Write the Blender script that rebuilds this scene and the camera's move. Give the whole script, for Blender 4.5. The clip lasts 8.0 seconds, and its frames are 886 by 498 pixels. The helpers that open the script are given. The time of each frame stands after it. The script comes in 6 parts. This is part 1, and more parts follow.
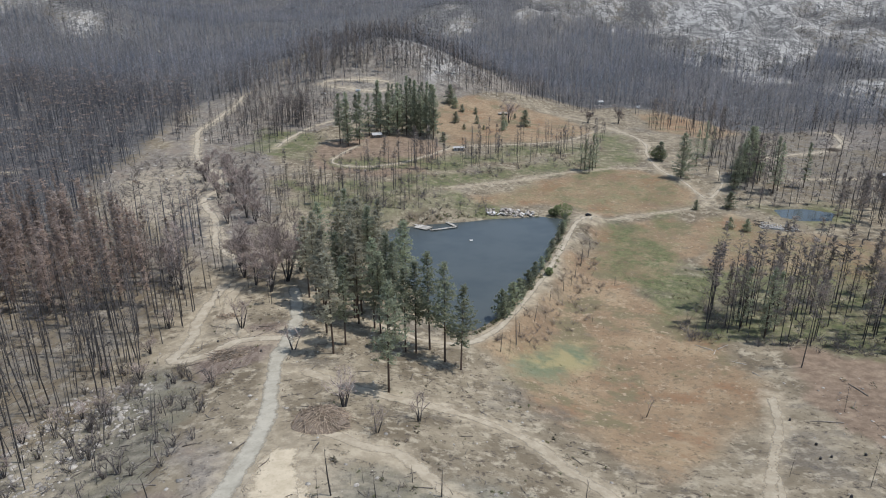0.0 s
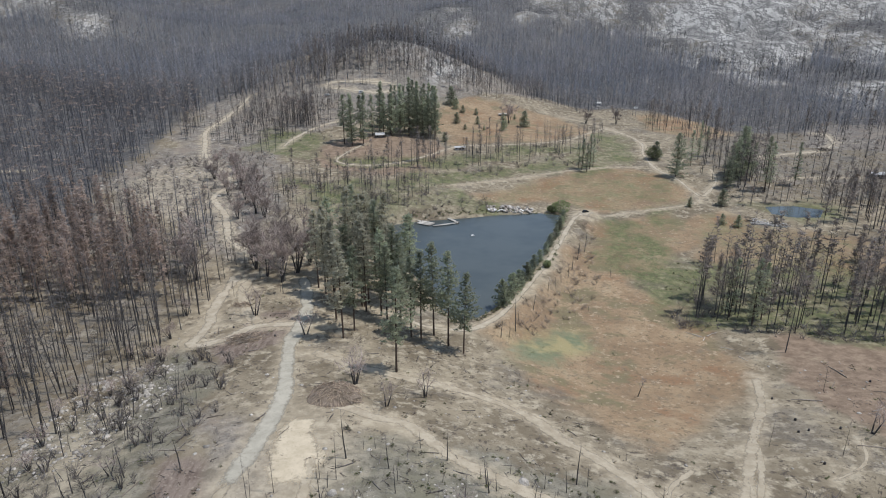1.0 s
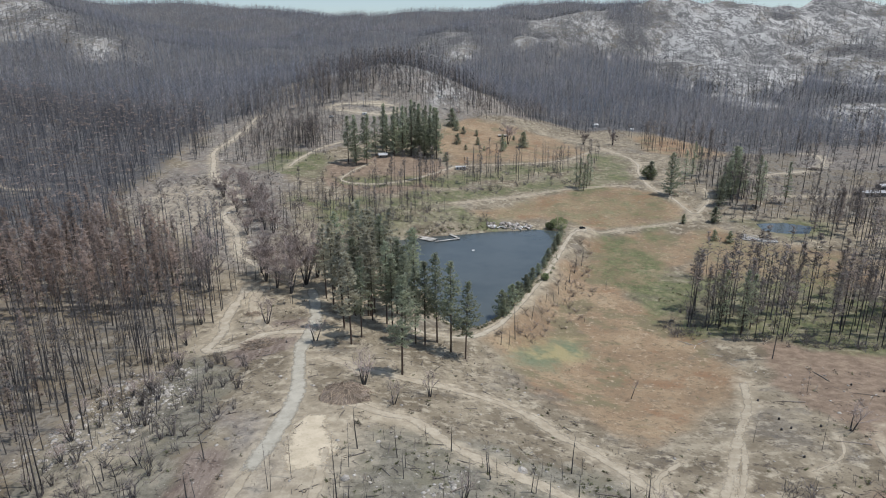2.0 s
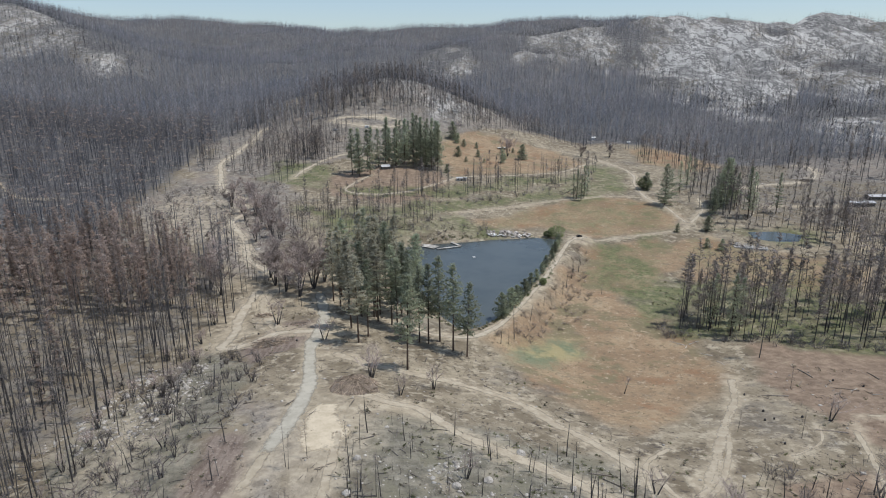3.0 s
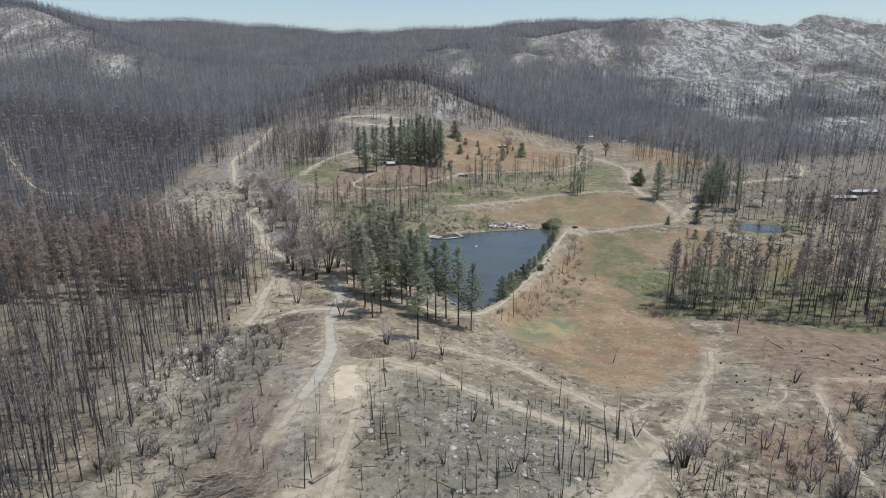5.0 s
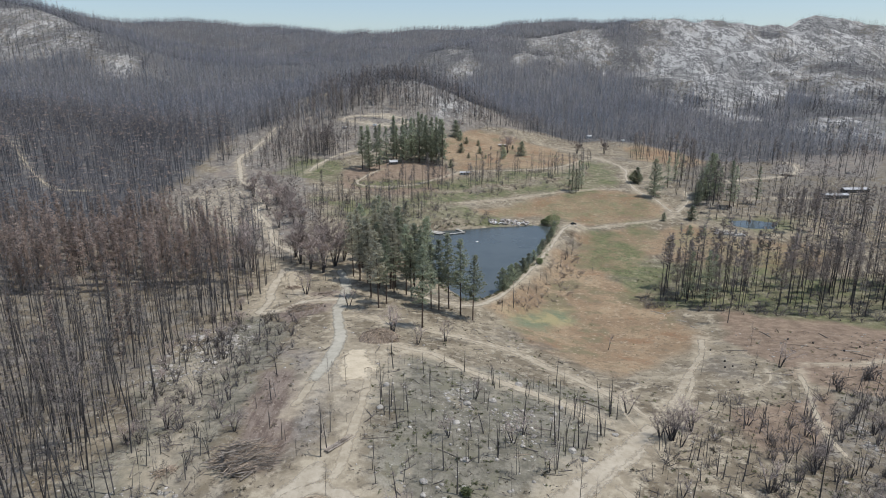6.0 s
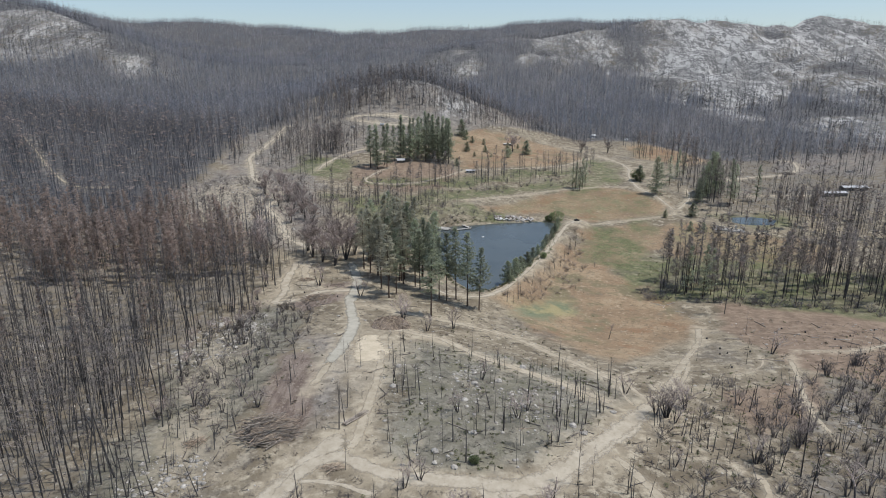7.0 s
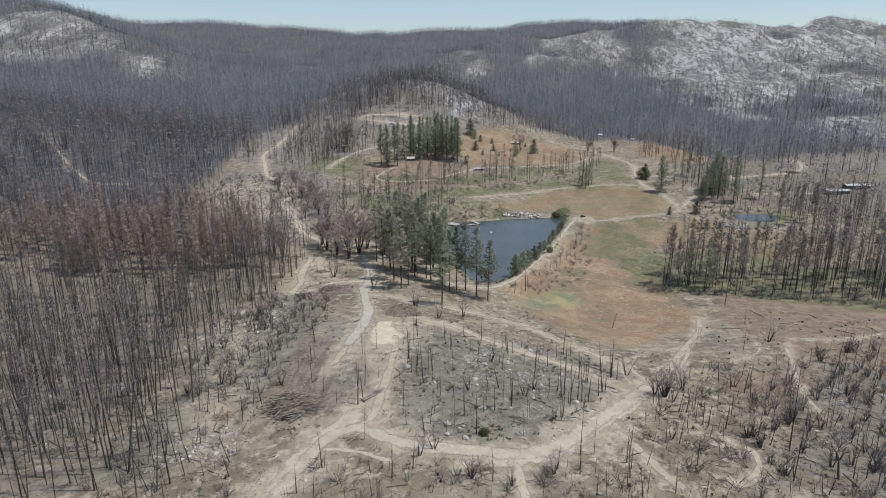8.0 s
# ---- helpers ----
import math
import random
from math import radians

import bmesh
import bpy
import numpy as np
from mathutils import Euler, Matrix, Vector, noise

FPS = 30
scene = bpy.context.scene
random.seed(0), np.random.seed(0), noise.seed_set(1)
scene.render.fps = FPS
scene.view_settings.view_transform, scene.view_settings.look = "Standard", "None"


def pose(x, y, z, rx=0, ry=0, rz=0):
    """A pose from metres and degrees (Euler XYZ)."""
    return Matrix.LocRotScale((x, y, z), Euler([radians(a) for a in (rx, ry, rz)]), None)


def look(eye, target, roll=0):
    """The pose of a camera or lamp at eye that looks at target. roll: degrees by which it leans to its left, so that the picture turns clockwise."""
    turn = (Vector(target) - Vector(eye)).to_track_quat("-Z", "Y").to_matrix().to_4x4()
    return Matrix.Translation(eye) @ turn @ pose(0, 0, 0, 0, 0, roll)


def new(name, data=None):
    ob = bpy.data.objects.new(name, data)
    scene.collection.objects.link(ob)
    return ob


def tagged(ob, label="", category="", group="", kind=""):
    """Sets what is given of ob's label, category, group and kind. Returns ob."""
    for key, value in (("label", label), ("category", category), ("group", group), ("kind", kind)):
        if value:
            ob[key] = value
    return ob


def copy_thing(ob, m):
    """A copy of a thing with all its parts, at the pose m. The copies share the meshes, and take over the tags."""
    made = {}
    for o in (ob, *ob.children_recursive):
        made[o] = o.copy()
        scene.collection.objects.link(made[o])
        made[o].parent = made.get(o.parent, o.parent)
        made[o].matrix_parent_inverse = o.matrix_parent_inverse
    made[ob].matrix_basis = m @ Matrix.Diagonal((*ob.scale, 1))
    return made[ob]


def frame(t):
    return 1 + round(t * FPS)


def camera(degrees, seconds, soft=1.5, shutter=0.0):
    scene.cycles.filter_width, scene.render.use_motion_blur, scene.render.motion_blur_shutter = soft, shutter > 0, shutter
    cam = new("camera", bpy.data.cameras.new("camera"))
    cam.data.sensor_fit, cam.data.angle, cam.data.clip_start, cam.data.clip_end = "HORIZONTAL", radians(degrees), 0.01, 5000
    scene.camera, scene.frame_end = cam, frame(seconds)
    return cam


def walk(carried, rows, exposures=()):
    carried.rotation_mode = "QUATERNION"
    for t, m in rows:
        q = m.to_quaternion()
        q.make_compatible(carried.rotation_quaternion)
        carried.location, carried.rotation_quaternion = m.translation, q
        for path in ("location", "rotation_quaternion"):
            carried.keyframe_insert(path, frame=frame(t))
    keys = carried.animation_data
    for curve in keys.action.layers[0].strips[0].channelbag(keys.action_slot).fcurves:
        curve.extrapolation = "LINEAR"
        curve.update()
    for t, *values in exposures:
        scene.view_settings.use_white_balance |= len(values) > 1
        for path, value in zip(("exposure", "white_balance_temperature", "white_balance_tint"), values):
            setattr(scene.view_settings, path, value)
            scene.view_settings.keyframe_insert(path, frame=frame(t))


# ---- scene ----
cam = camera(69.3, 8.0, soft=1.05)
METRES, EYE, TILT, LEAN, TURN = 120.0, 115.0, 0.0, 2.0, 0.0
ROWS = [
    (0.0, 0.0, 0.0, 0.0, 0.68, -19.76, -1.9),
    (0.5, -0.0062, -0.0632, 0.0023, 0.67, -19.73, -1.92),
    (1.0, -0.0111, -0.127, 0.0047, 0.67, -19.57, -1.92),
    (1.5, -0.0161, -0.1919, 0.0073, 0.67, -18.84, -1.93),
    (2.0, -0.0203, -0.2535, 0.009, 0.67, -17.64, -1.94),
    (3.5, -0.0345, -0.4452, 0.0085, 0.65, -16.3, -1.97),
    (4.0, -0.04, -0.5058, 0.0083, 0.66, -16.3, -1.98),
    (4.5, -0.0458, -0.5664, 0.0086, 0.66, -16.3, -1.98),
    (6.0, -0.0626, -0.7511, 0.0144, 0.66, -16.29, -2.01),
    (6.5, -0.0687, -0.812, 0.0158, 0.78, -16.28, -2.01),
    (7.0, -0.0746, -0.8732, 0.017, 1.09, -16.3, -2.0),
    (7.5, -0.0803, -0.9346, 0.0169, 1.44, -16.31, -1.98),
    (8.0, -0.0857, -0.996, 0.0158, 1.76, -16.29, -1.97),
]
walk(cam, [(t, pose(0, 0, 0, TILT, LEAN, TURN) @ pose(METRES * x, METRES * y, EYE + METRES * z, 90 + pitch, roll, yaw)) for t, x, y, z, yaw, pitch, roll in ROWS])

# ---------------------------------------------------------------- light
SUN_HEIGHT, SUN_SIDE = 66.0, 95.0  # degrees above the horizon; compass side, clockwise from +y
world = bpy.data.worlds.new("sky")
scene.world = world
world.use_nodes = True
wn = world.node_tree
sky = wn.nodes.new("ShaderNodeTexSky")
sky.sky_type, sky.sun_disc = "NISHITA", False
sky.sun_elevation, sky.sun_rotation = radians(SUN_HEIGHT), radians(SUN_SIDE)
sky.altitude, sky.air_density, sky.dust_density, sky.ozone_density = 600, 1.0, 0.9, 3.6
wn.nodes["Background"].inputs["Strength"].default_value = 0.12
pale = wn.nodes.new("ShaderNodeMix")  # a thin summer haze evens out the blue
pale.data_type = "RGBA"
pale.inputs["Factor"].default_value = 0.25
pale.inputs[7].default_value = (4.6, 5.5, 6.3, 1.0)
wn.links.new(sky.outputs["Color"], pale.inputs[6])
wn.links.new(pale.outputs[2], wn.nodes["Background"].inputs["Color"])
sun = new("sun", bpy.data.lights.new("sun", "SUN"))
sun.data.energy, sun.data.angle, sun.data.color = 3.5, radians(0.6), (1.0, 0.962, 0.925)
toward = Vector((math.sin(radians(SUN_SIDE)) * math.cos(radians(SUN_HEIGHT)), math.cos(radians(SUN_SIDE)) * math.cos(radians(SUN_HEIGHT)), math.sin(radians(SUN_HEIGHT))))
sun.matrix_world = look((0, 0, 300), Vector((0, 0, 300)) - toward)
scene.view_settings.exposure = 0.0


# ---------------------------------------------------------------- materials
class Nodes:
    """A small builder of node materials."""

    def __init__(self, name, roughness=0.9):
        self.mat = bpy.data.materials.new(name)
        self.mat.use_nodes = True
        self.tree = self.mat.node_tree
        self.bsdf = self.tree.nodes["Principled BSDF"]
        self.bsdf.inputs["Roughness"].default_value = roughness
        self.bsdf.inputs["Specular IOR Level"].default_value = 0.25
        self.place = self.add("ShaderNodeNewGeometry").outputs["Position"]

    def add(self, kind):
        return self.tree.nodes.new(kind)

    def link(self, a, b):
        self.tree.links.new(a, b)

    def put(self, socket, value):
        if hasattr(value, "links"):
            self.link(value, socket)
        elif isinstance(value, tuple):
            socket.default_value = (*value, 1.0)[:4] if len(socket.default_value) == 4 else value
        else:
            socket.default_value = value

    def noise(self, scale, detail=3.0, rough=0.6, stretch=None, turn=0.0):
        node = self.add("ShaderNodeTexNoise")
        place = self.place
        if stretch:
            m = self.add("ShaderNodeMapping")
            self.link(place, m.inputs["Vector"])
            m.inputs["Scale"].default_value = stretch
            m.inputs["Rotation"].default_value = (0, 0, turn)
            place = m.outputs["Vector"]
        self.link(place, node.inputs["Vector"])
        for key, value in (("Scale", scale), ("Detail", detail), ("Roughness", rough)):
            node.inputs[key].default_value = value
        return node.outputs["Fac"]

    def remap(self, value, a, b, lo=0.0, hi=1.0):
        node = self.add("ShaderNodeMapRange")
        node.interpolation_type = "SMOOTHSTEP"
        self.put(node.inputs["Value"], value)
        for key, v in (("From Min", a), ("From Max", b), ("To Min", lo), ("To Max", hi)):
            node.inputs[key].default_value = v
        return node.outputs["Result"]

    def math(self, op, a, b=0.0):
        node = self.add("ShaderNodeMath")
        node.operation = op
        self.put(node.inputs[0], a)
        self.put(node.inputs[1], b)
        return node.outputs[0]

    def mix(self, fac, a, b, blend="MIX"):
        node = self.add("ShaderNodeMix")
        node.data_type, node.blend_type = "RGBA", blend
        self.put(node.inputs["Factor"], fac)
        self.put(node.inputs[6], a)
        self.put(node.inputs[7], b)
        return node.outputs[2]

    def attribute(self, name):
        node = self.add("ShaderNodeAttribute")
        node.attribute_name = name
        return node.outputs["Fac"]

    def chance(self):
        return self.add("ShaderNodeObjectInfo").outputs["Random"]

    def done(self, colour, bump=None, strength=0.4, distance=0.1, **inputs):
        self.put(self.bsdf.inputs["Base Color"], colour)
        for key, value in inputs.items():
            self.put(self.bsdf.inputs[key.replace("_", " ")], value)
        if bump is not None:
            node = self.add("ShaderNodeBump")
            node.inputs["Strength"].default_value, node.inputs["Distance"].default_value = strength, distance
            self.link(bump, node.inputs["Height"])
            self.link(node.outputs["Normal"], self.bsdf.inputs["Normal"])
        return self.mat


def two_tone(name, dark, light, scale, roughness=0.9, tint=None, fine=6.0, spread=0.2, **inputs):
    """A surface that varies between two colours at two scales; tint: attribute or chance that shifts it."""
    n = Nodes(name, roughness)
    fac = n.remap(n.math("ADD", n.math("MULTIPLY", n.noise(scale), 0.6), n.math("MULTIPLY", n.noise(scale * fine, 2), 0.4)), 0.5 - spread, 0.5 + spread)
    colour = n.mix(fac, dark, light)
    if tint:
        t = n.chance() if tint == "object" else n.attribute(tint)
        colour = n.mix(1.0, colour, n.remap(t, 0, 1, 0.72, 1.32), "MULTIPLY")
    return n.done(colour, n.noise(scale * fine, 2), 0.3, 0.05, **inputs)


def leafy(mat, share=0.62):
    """Lets light through thin needles and leaves."""
    tree = mat.node_tree
    bsdf = tree.nodes["Principled BSDF"]
    through_light = tree.nodes.new("ShaderNodeBsdfTranslucent")
    tree.links.new(bsdf.inputs["Base Color"].links[0].from_socket, through_light.inputs["Color"])
    both = tree.nodes.new("ShaderNodeMixShader")
    both.inputs["Fac"].default_value = share
    tree.links.new(bsdf.outputs["BSDF"], both.inputs[1])
    tree.links.new(through_light.outputs["BSDF"], both.inputs[2])
    tree.links.new(both.outputs["Shader"], tree.nodes["Material Output"].inputs["Surface"])
    return mat


def ground_material():
    n = Nodes("burnt_ground", 0.95)
    broad, patch, mid, fine = n.noise(0.011, 4), n.noise(0.05, 5, 0.65), n.noise(0.22, 5, 0.7), n.noise(1.1, 3, 0.7)
    dirt = n.mix(n.remap(patch, 0.35, 0.65), (0.148, 0.121, 0.084), (0.274, 0.234, 0.168))
    dirt = n.mix(n.remap(mid, 0.48, 0.66), dirt, (0.395, 0.350, 0.265))
    dirt = n.mix(n.remap(n.noise(0.35, 5, 0.8), 0.53, 0.64), dirt, (0.085, 0.070, 0.057))

    soot = n.math("MULTIPLY", n.remap(n.noise(0.028, 6, 0.75), 0.52, 0.64), 0.4)
    dirt = n.mix(soot, dirt, n.mix(n.remap(fine, 0.4, 0.6), (0.115, 0.106, 0.096), (0.200, 0.186, 0.166)))

    def zone(name, soft=0.28):
        edge = n.math("ADD", n.attribute(name), n.math("MULTIPLY", n.math("SUBTRACT", n.math("ADD", n.math("MULTIPLY", mid, 0.5), n.math("MULTIPLY", patch, 0.5)), 0.5), 2.0))
        return n.remap(edge, 0.5 - soft, 0.5 + soft)

    # charred floor; its dark tones lean blue to stand in for hill haze
    char = n.mix(n.remap(mid, 0.35, 0.65), (0.062, 0.063, 0.067), (0.132, 0.130, 0.130))
    char = n.mix(n.remap(n.noise(0.12, 5, 0.8), 0.58, 0.66), char, (0.285, 0.275, 0.262))
    colour = n.mix(zone("char"), dirt, char)
    ash = n.mix(n.remap(mid, 0.35, 0.65), (0.124, 0.116, 0.090), (0.240, 0.223, 0.178))
    ash = n.mix(n.remap(n.noise(0.045, 5, 0.7), 0.52, 0.68), ash, (0.335, 0.315, 0.264))
    ash = n.mix(n.remap(n.noise(0.09, 5, 0.7), 0.49, 0.62), ash, (0.172, 0.162, 0.118))
    ash = n.mix(n.remap(n.noise(0.6, 4, 0.75), 0.54, 0.66), ash, (0.115, 0.106, 0.088))
    ash = n.mix(n.remap(n.noise(0.5, 5, 0.8), 0.62, 0.68), ash, (0.44, 0.415, 0.36))
    colour = n.mix(zone("ash"), colour, ash)
    # grey ashy ground; on the far valley floor it partly paints in distance haze
    grey = n.mix(n.remap(mid, 0.35, 0.65), (0.140, 0.126, 0.112), (0.265, 0.243, 0.218))
    grey = n.mix(n.remap(n.noise(0.4, 5, 0.8), 0.53, 0.65), grey, (0.105, 0.090, 0.078))
    grey = n.mix(n.remap(n.noise(0.06, 5, 0.7), 0.52, 0.66), grey, (0.225, 0.190, 0.160))
    grey = n.mix(n.remap(n.noise(0.75, 4, 0.8), 0.60, 0.68), grey, (0.42, 0.40, 0.37))
    colour = n.mix(n.math("MULTIPLY", zone("grey", 0.4), 0.8), colour, grey)
    colour = n.mix(zone("brown"), colour, n.mix(n.remap(mid, 0.3, 0.7), (0.160, 0.117, 0.085), (0.284, 0.216, 0.158)))
    chips = n.mix(n.remap(n.noise(0.35, 4, 0.7, (1.0, 0.25, 1.0)), 0.4, 0.6), (0.132, 0.100, 0.082), (0.224, 0.181, 0.150))
    colour = n.mix(zone("chips", 0.35), colour, n.mix(n.remap(fine, 0.55, 0.7), chips, (0.33, 0.28, 0.23)))
    straw = n.mix(n.remap(patch, 0.3, 0.7), (0.224, 0.156, 0.098), (0.336, 0.250, 0.158))
    straw = n.mix(n.remap(n.noise(0.03, 5, 0.65), 0.50, 0.62), straw, (0.245, 0.152, 0.090))
    straw = n.mix(n.remap(n.noise(0.040, 5, 0.65, (1.0, 1.4, 1)), 0.52, 0.62), straw, (0.182, 0.156, 0.092))
    straw = n.mix(n.remap(n.noise(0.14, 5, 0.75), 0.54, 0.70), straw, (0.205, 0.165, 0.115))
    straw = n.mix(n.remap(n.noise(0.5, 4, 0.8), 0.52, 0.64), straw, (0.165, 0.128, 0.086))
    straw = n.mix(n.remap(n.noise(0.33, 4, 0.8), 0.55, 0.68), straw, (0.39, 0.31, 0.215))
    colour = n.mix(zone("meadow", 0.5), colour, straw)
    grass = n.mix(n.remap(mid, 0.35, 0.65), (0.078, 0.098, 0.045), (0.160, 0.168, 0.082))
    grass = n.mix(n.remap(fine, 0.52, 0.75), grass, (0.22, 0.185, 0.11))
    grass = n.mix(n.remap(n.noise(0.45, 4, 0.8), 0.54, 0.64), grass, (0.098, 0.088, 0.052))
    broken = n.math("MULTIPLY", n.remap(n.noise(0.075, 6, 0.75), 0.38, 0.56, 0.42, 1.0), n.remap(n.noise(0.02, 4, 0.6), 0.36, 0.54, 0.55, 1.0))
    colour = n.mix(n.math("MULTIPLY", zone("green", 0.34), broken), colour, grass)
    cool = n.mix(mid, (0.115, 0.150, 0.092), (0.175, 0.195, 0.118))
    cool = n.mix(n.remap(n.noise(0.045, 4, 0.6), 0.48, 0.60), cool, (0.300, 0.262, 0.140))
    colour = n.mix(zone("lush", 0.4), colour, cool)
    trodden = n.mix(n.remap(mid, 0.3, 0.7), (0.335, 0.285, 0.208), (0.46, 0.40, 0.30))
    colour = n.mix(n.math("MULTIPLY", zone("worn", 0.5), 0.85), colour, trodden)
    rock = n.mix(n.remap(n.noise(0.012, 5, 0.7, (1.0, 0.5, 0.7)), 0.40, 0.60), (0.245, 0.240, 0.228), (0.430, 0.422, 0.400))
    rock = n.mix(n.remap(n.noise(0.050, 8, 0.75, (1.0, 0.45, 0.8), 0.5), 0.53, 0.58), rock, (0.170, 0.166, 0.160))
    rock = n.mix(n.remap(n.noise(0.060, 8, 0.8, (1.0, 0.5, 0.8), -0.4), 0.57, 0.61), rock, (0.54, 0.53, 0.505))
    for scale, turn in ((0.020, 0.55), (0.026, -0.45)):
        vein = n.math("ABSOLUTE", n.math("SUBTRACT", n.noise(scale, 7, 0.65, (1.2, 0.35, 0.6), turn), 0.5))
        rock = n.mix(n.remap(vein, 0.006, 0.026), (0.125, 0.123, 0.120), rock)
    colour = n.mix(zone("granite", 0.30), colour, rock)
    return n.done(colour, n.math("ADD", n.math("MULTIPLY", mid, 1.5), fine), 0.55, 0.35)


def road_material(name, a, b, ragged=2.6, cover=1.0):
    """Packed earth whose ragged edge thins out into the ground beside it."""
    n = Nodes(name, 0.95)
    mid, fine = n.noise(0.25, 4, 0.7), n.noise(1.4, 3, 0.7)
    colour = n.mix(n.remap(mid, 0.3, 0.7), a, b)
    colour = n.mix(n.remap(fine, 0.55, 0.8), colour, tuple(0.68 * c for c in a))
    n.done(colour, fine, 0.3, 0.1)
    edge = n.math("ADD", n.attribute("across"), n.math("MULTIPLY", n.math("SUBTRACT", n.noise(0.16, 6, 0.75), 0.5), ragged))
    clear = n.add("ShaderNodeBsdfTransparent")
    both = n.add("ShaderNodeMixShader")
    n.link(n.remap(edge, 0.50, 1.10, 1 - cover, 1.0), both.inputs["Fac"])
    n.link(n.bsdf.outputs["BSDF"], both.inputs[1])
    n.link(clear.outputs["BSDF"], both.inputs[2])
    n.link(both.outputs["Shader"], n.tree.nodes["Material Output"].inputs["Surface"])
    return n.mat


def water_material():
    n = Nodes("pond_water", 0.16)
    n.bsdf.inputs["IOR"].default_value = 1.33
    ripple = n.noise(1.6, 3, 0.6, (1.0, 0.45, 1.0))
    return n.done(n.mix(n.remap(n.noise(0.03, 3), 0.35, 0.65), (0.060, 0.074, 0.077), (0.078, 0.092, 0.093)), ripple, 0.10, 0.05, Specular_IOR_Level=0.5)


GROUND = ground_material()
DIRT_ROAD = road_material("dirt_road", (0.350, 0.303, 0.230), (0.470, 0.418, 0.330))
GRAVEL_ROAD = road_material("gravel_road", (0.335, 0.314, 0.258), (0.455, 0.426, 0.354), 1.8)
SAND = road_material("sand", (0.45, 0.385, 0.280), (0.57, 0.495, 0.372), 2.4)
TRACK = road_material("faint_track", (0.36, 0.308, 0.228), (0.49, 0.43, 0.33), 2.8, 0.88)
WATER = water_material()
CHAR_BARK = two_tone("charred_bark", (0.045, 0.043, 0.043), (0.112, 0.106, 0.103), 0.7, 0.85, "tint")
CHAR_TWIG = leafy(two_tone("dead_twigs", (0.130, 0.119, 0.115), (0.250, 0.222, 0.206), 0.5, 0.9, "tint"), 0.35)
CHAR_BARK_ONE = two_tone("charred_trunk", (0.036, 0.034, 0.034), (0.092, 0.086, 0.083), 0.7, 0.85, "object")
CHAR_TWIG_ONE = leafy(two_tone("dead_branches", (0.200, 0.176, 0.164), (0.350, 0.310, 0.286), 0.5, 0.9, "object"), 0.45)
BLACK_TWIG = leafy(two_tone("sooty_twigs", (0.085, 0.080, 0.080), (0.170, 0.154, 0.146), 0.5, 0.9, "tint"), 0.3)
# blue-grey of distance haze is put into the charred trunks' colour
HAZED_FOREST_BARK = two_tone("hazed_charred_hill_trunks", (0.084, 0.089, 0.102), (0.142, 0.145, 0.160), 0.02, 0.85, "tint")
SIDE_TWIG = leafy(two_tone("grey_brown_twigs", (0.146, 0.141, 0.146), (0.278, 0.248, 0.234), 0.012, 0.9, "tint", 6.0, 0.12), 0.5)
# pale blue distance haze is mixed into these twig tones too
HAZED_FOREST_TWIG = leafy(two_tone("hazed_charred_hill_twigs", (0.225, 0.245, 0.285), (0.392, 0.368, 0.360), 0.009, 0.9, "tint", 6.0, 0.12), 0.5)
RUST = leafy(two_tone("scorched_needles", (0.385, 0.312, 0.268), (0.520, 0.432, 0.376), 0.6, 0.9, "tint"), 0.68)
RUST_ONE = two_tone("scorched_crown", (0.215, 0.168, 0.140), (0.340, 0.276, 0.235), 0.6, 0.9, "object")
NEEDLES = leafy(two_tone("pine_needles", (0.285, 0.312, 0.228), (0.450, 0.478, 0.355), 0.5, 0.75, "object"), 0.72)
PINE_BARK = two_tone("pine_bark", (0.045, 0.034, 0.028), (0.135, 0.095, 0.072), 1.2, 0.9, "object")
OAK_TWIG = two_tone("oak_twigs", (0.255, 0.210, 0.190), (0.420, 0.352, 0.318), 0.5, 0.9, "object")
PALE_WOOD = two_tone("pale_cut_wood", (0.23, 0.178, 0.132), (0.42, 0.340, 0.262), 0.6, 0.9, "object")
BRUSH = two_tone("grey_brush", (0.135, 0.127, 0.088), (0.250, 0.222, 0.158), 0.8, 0.9, "tint")
SPROUT = leafy(two_tone("green_sprouts", (0.150, 0.170, 0.090), (0.270, 0.280, 0.160), 0.8, 0.85, "tint"))
STONE = two_tone("granite_boulder", (0.22, 0.205, 0.182), (0.46, 0.43, 0.385), 0.6, 0.9, "tint")
DRY_TWIG = two_tone("dry_brown_twigs", (0.188, 0.155, 0.132), (0.305, 0.255, 0.215), 0.6, 0.9, "tint")
BROWN_NEEDLES = leafy(two_tone("dull_dead_needles", (0.265, 0.230, 0.207), (0.410, 0.360, 0.328), 0.6, 0.9, "tint"), 0.55)
LEAVES = leafy(two_tone("broad_leaves", (0.215, 0.255, 0.130), (0.345, 0.380, 0.215), 0.6, 0.7, "object"), 0.6)
OLIVE_NEEDLES = leafy(two_tone("half_dead_needles", (0.340, 0.328, 0.255), (0.490, 0.470, 0.378), 0.5, 0.8, "object"), 0.72)

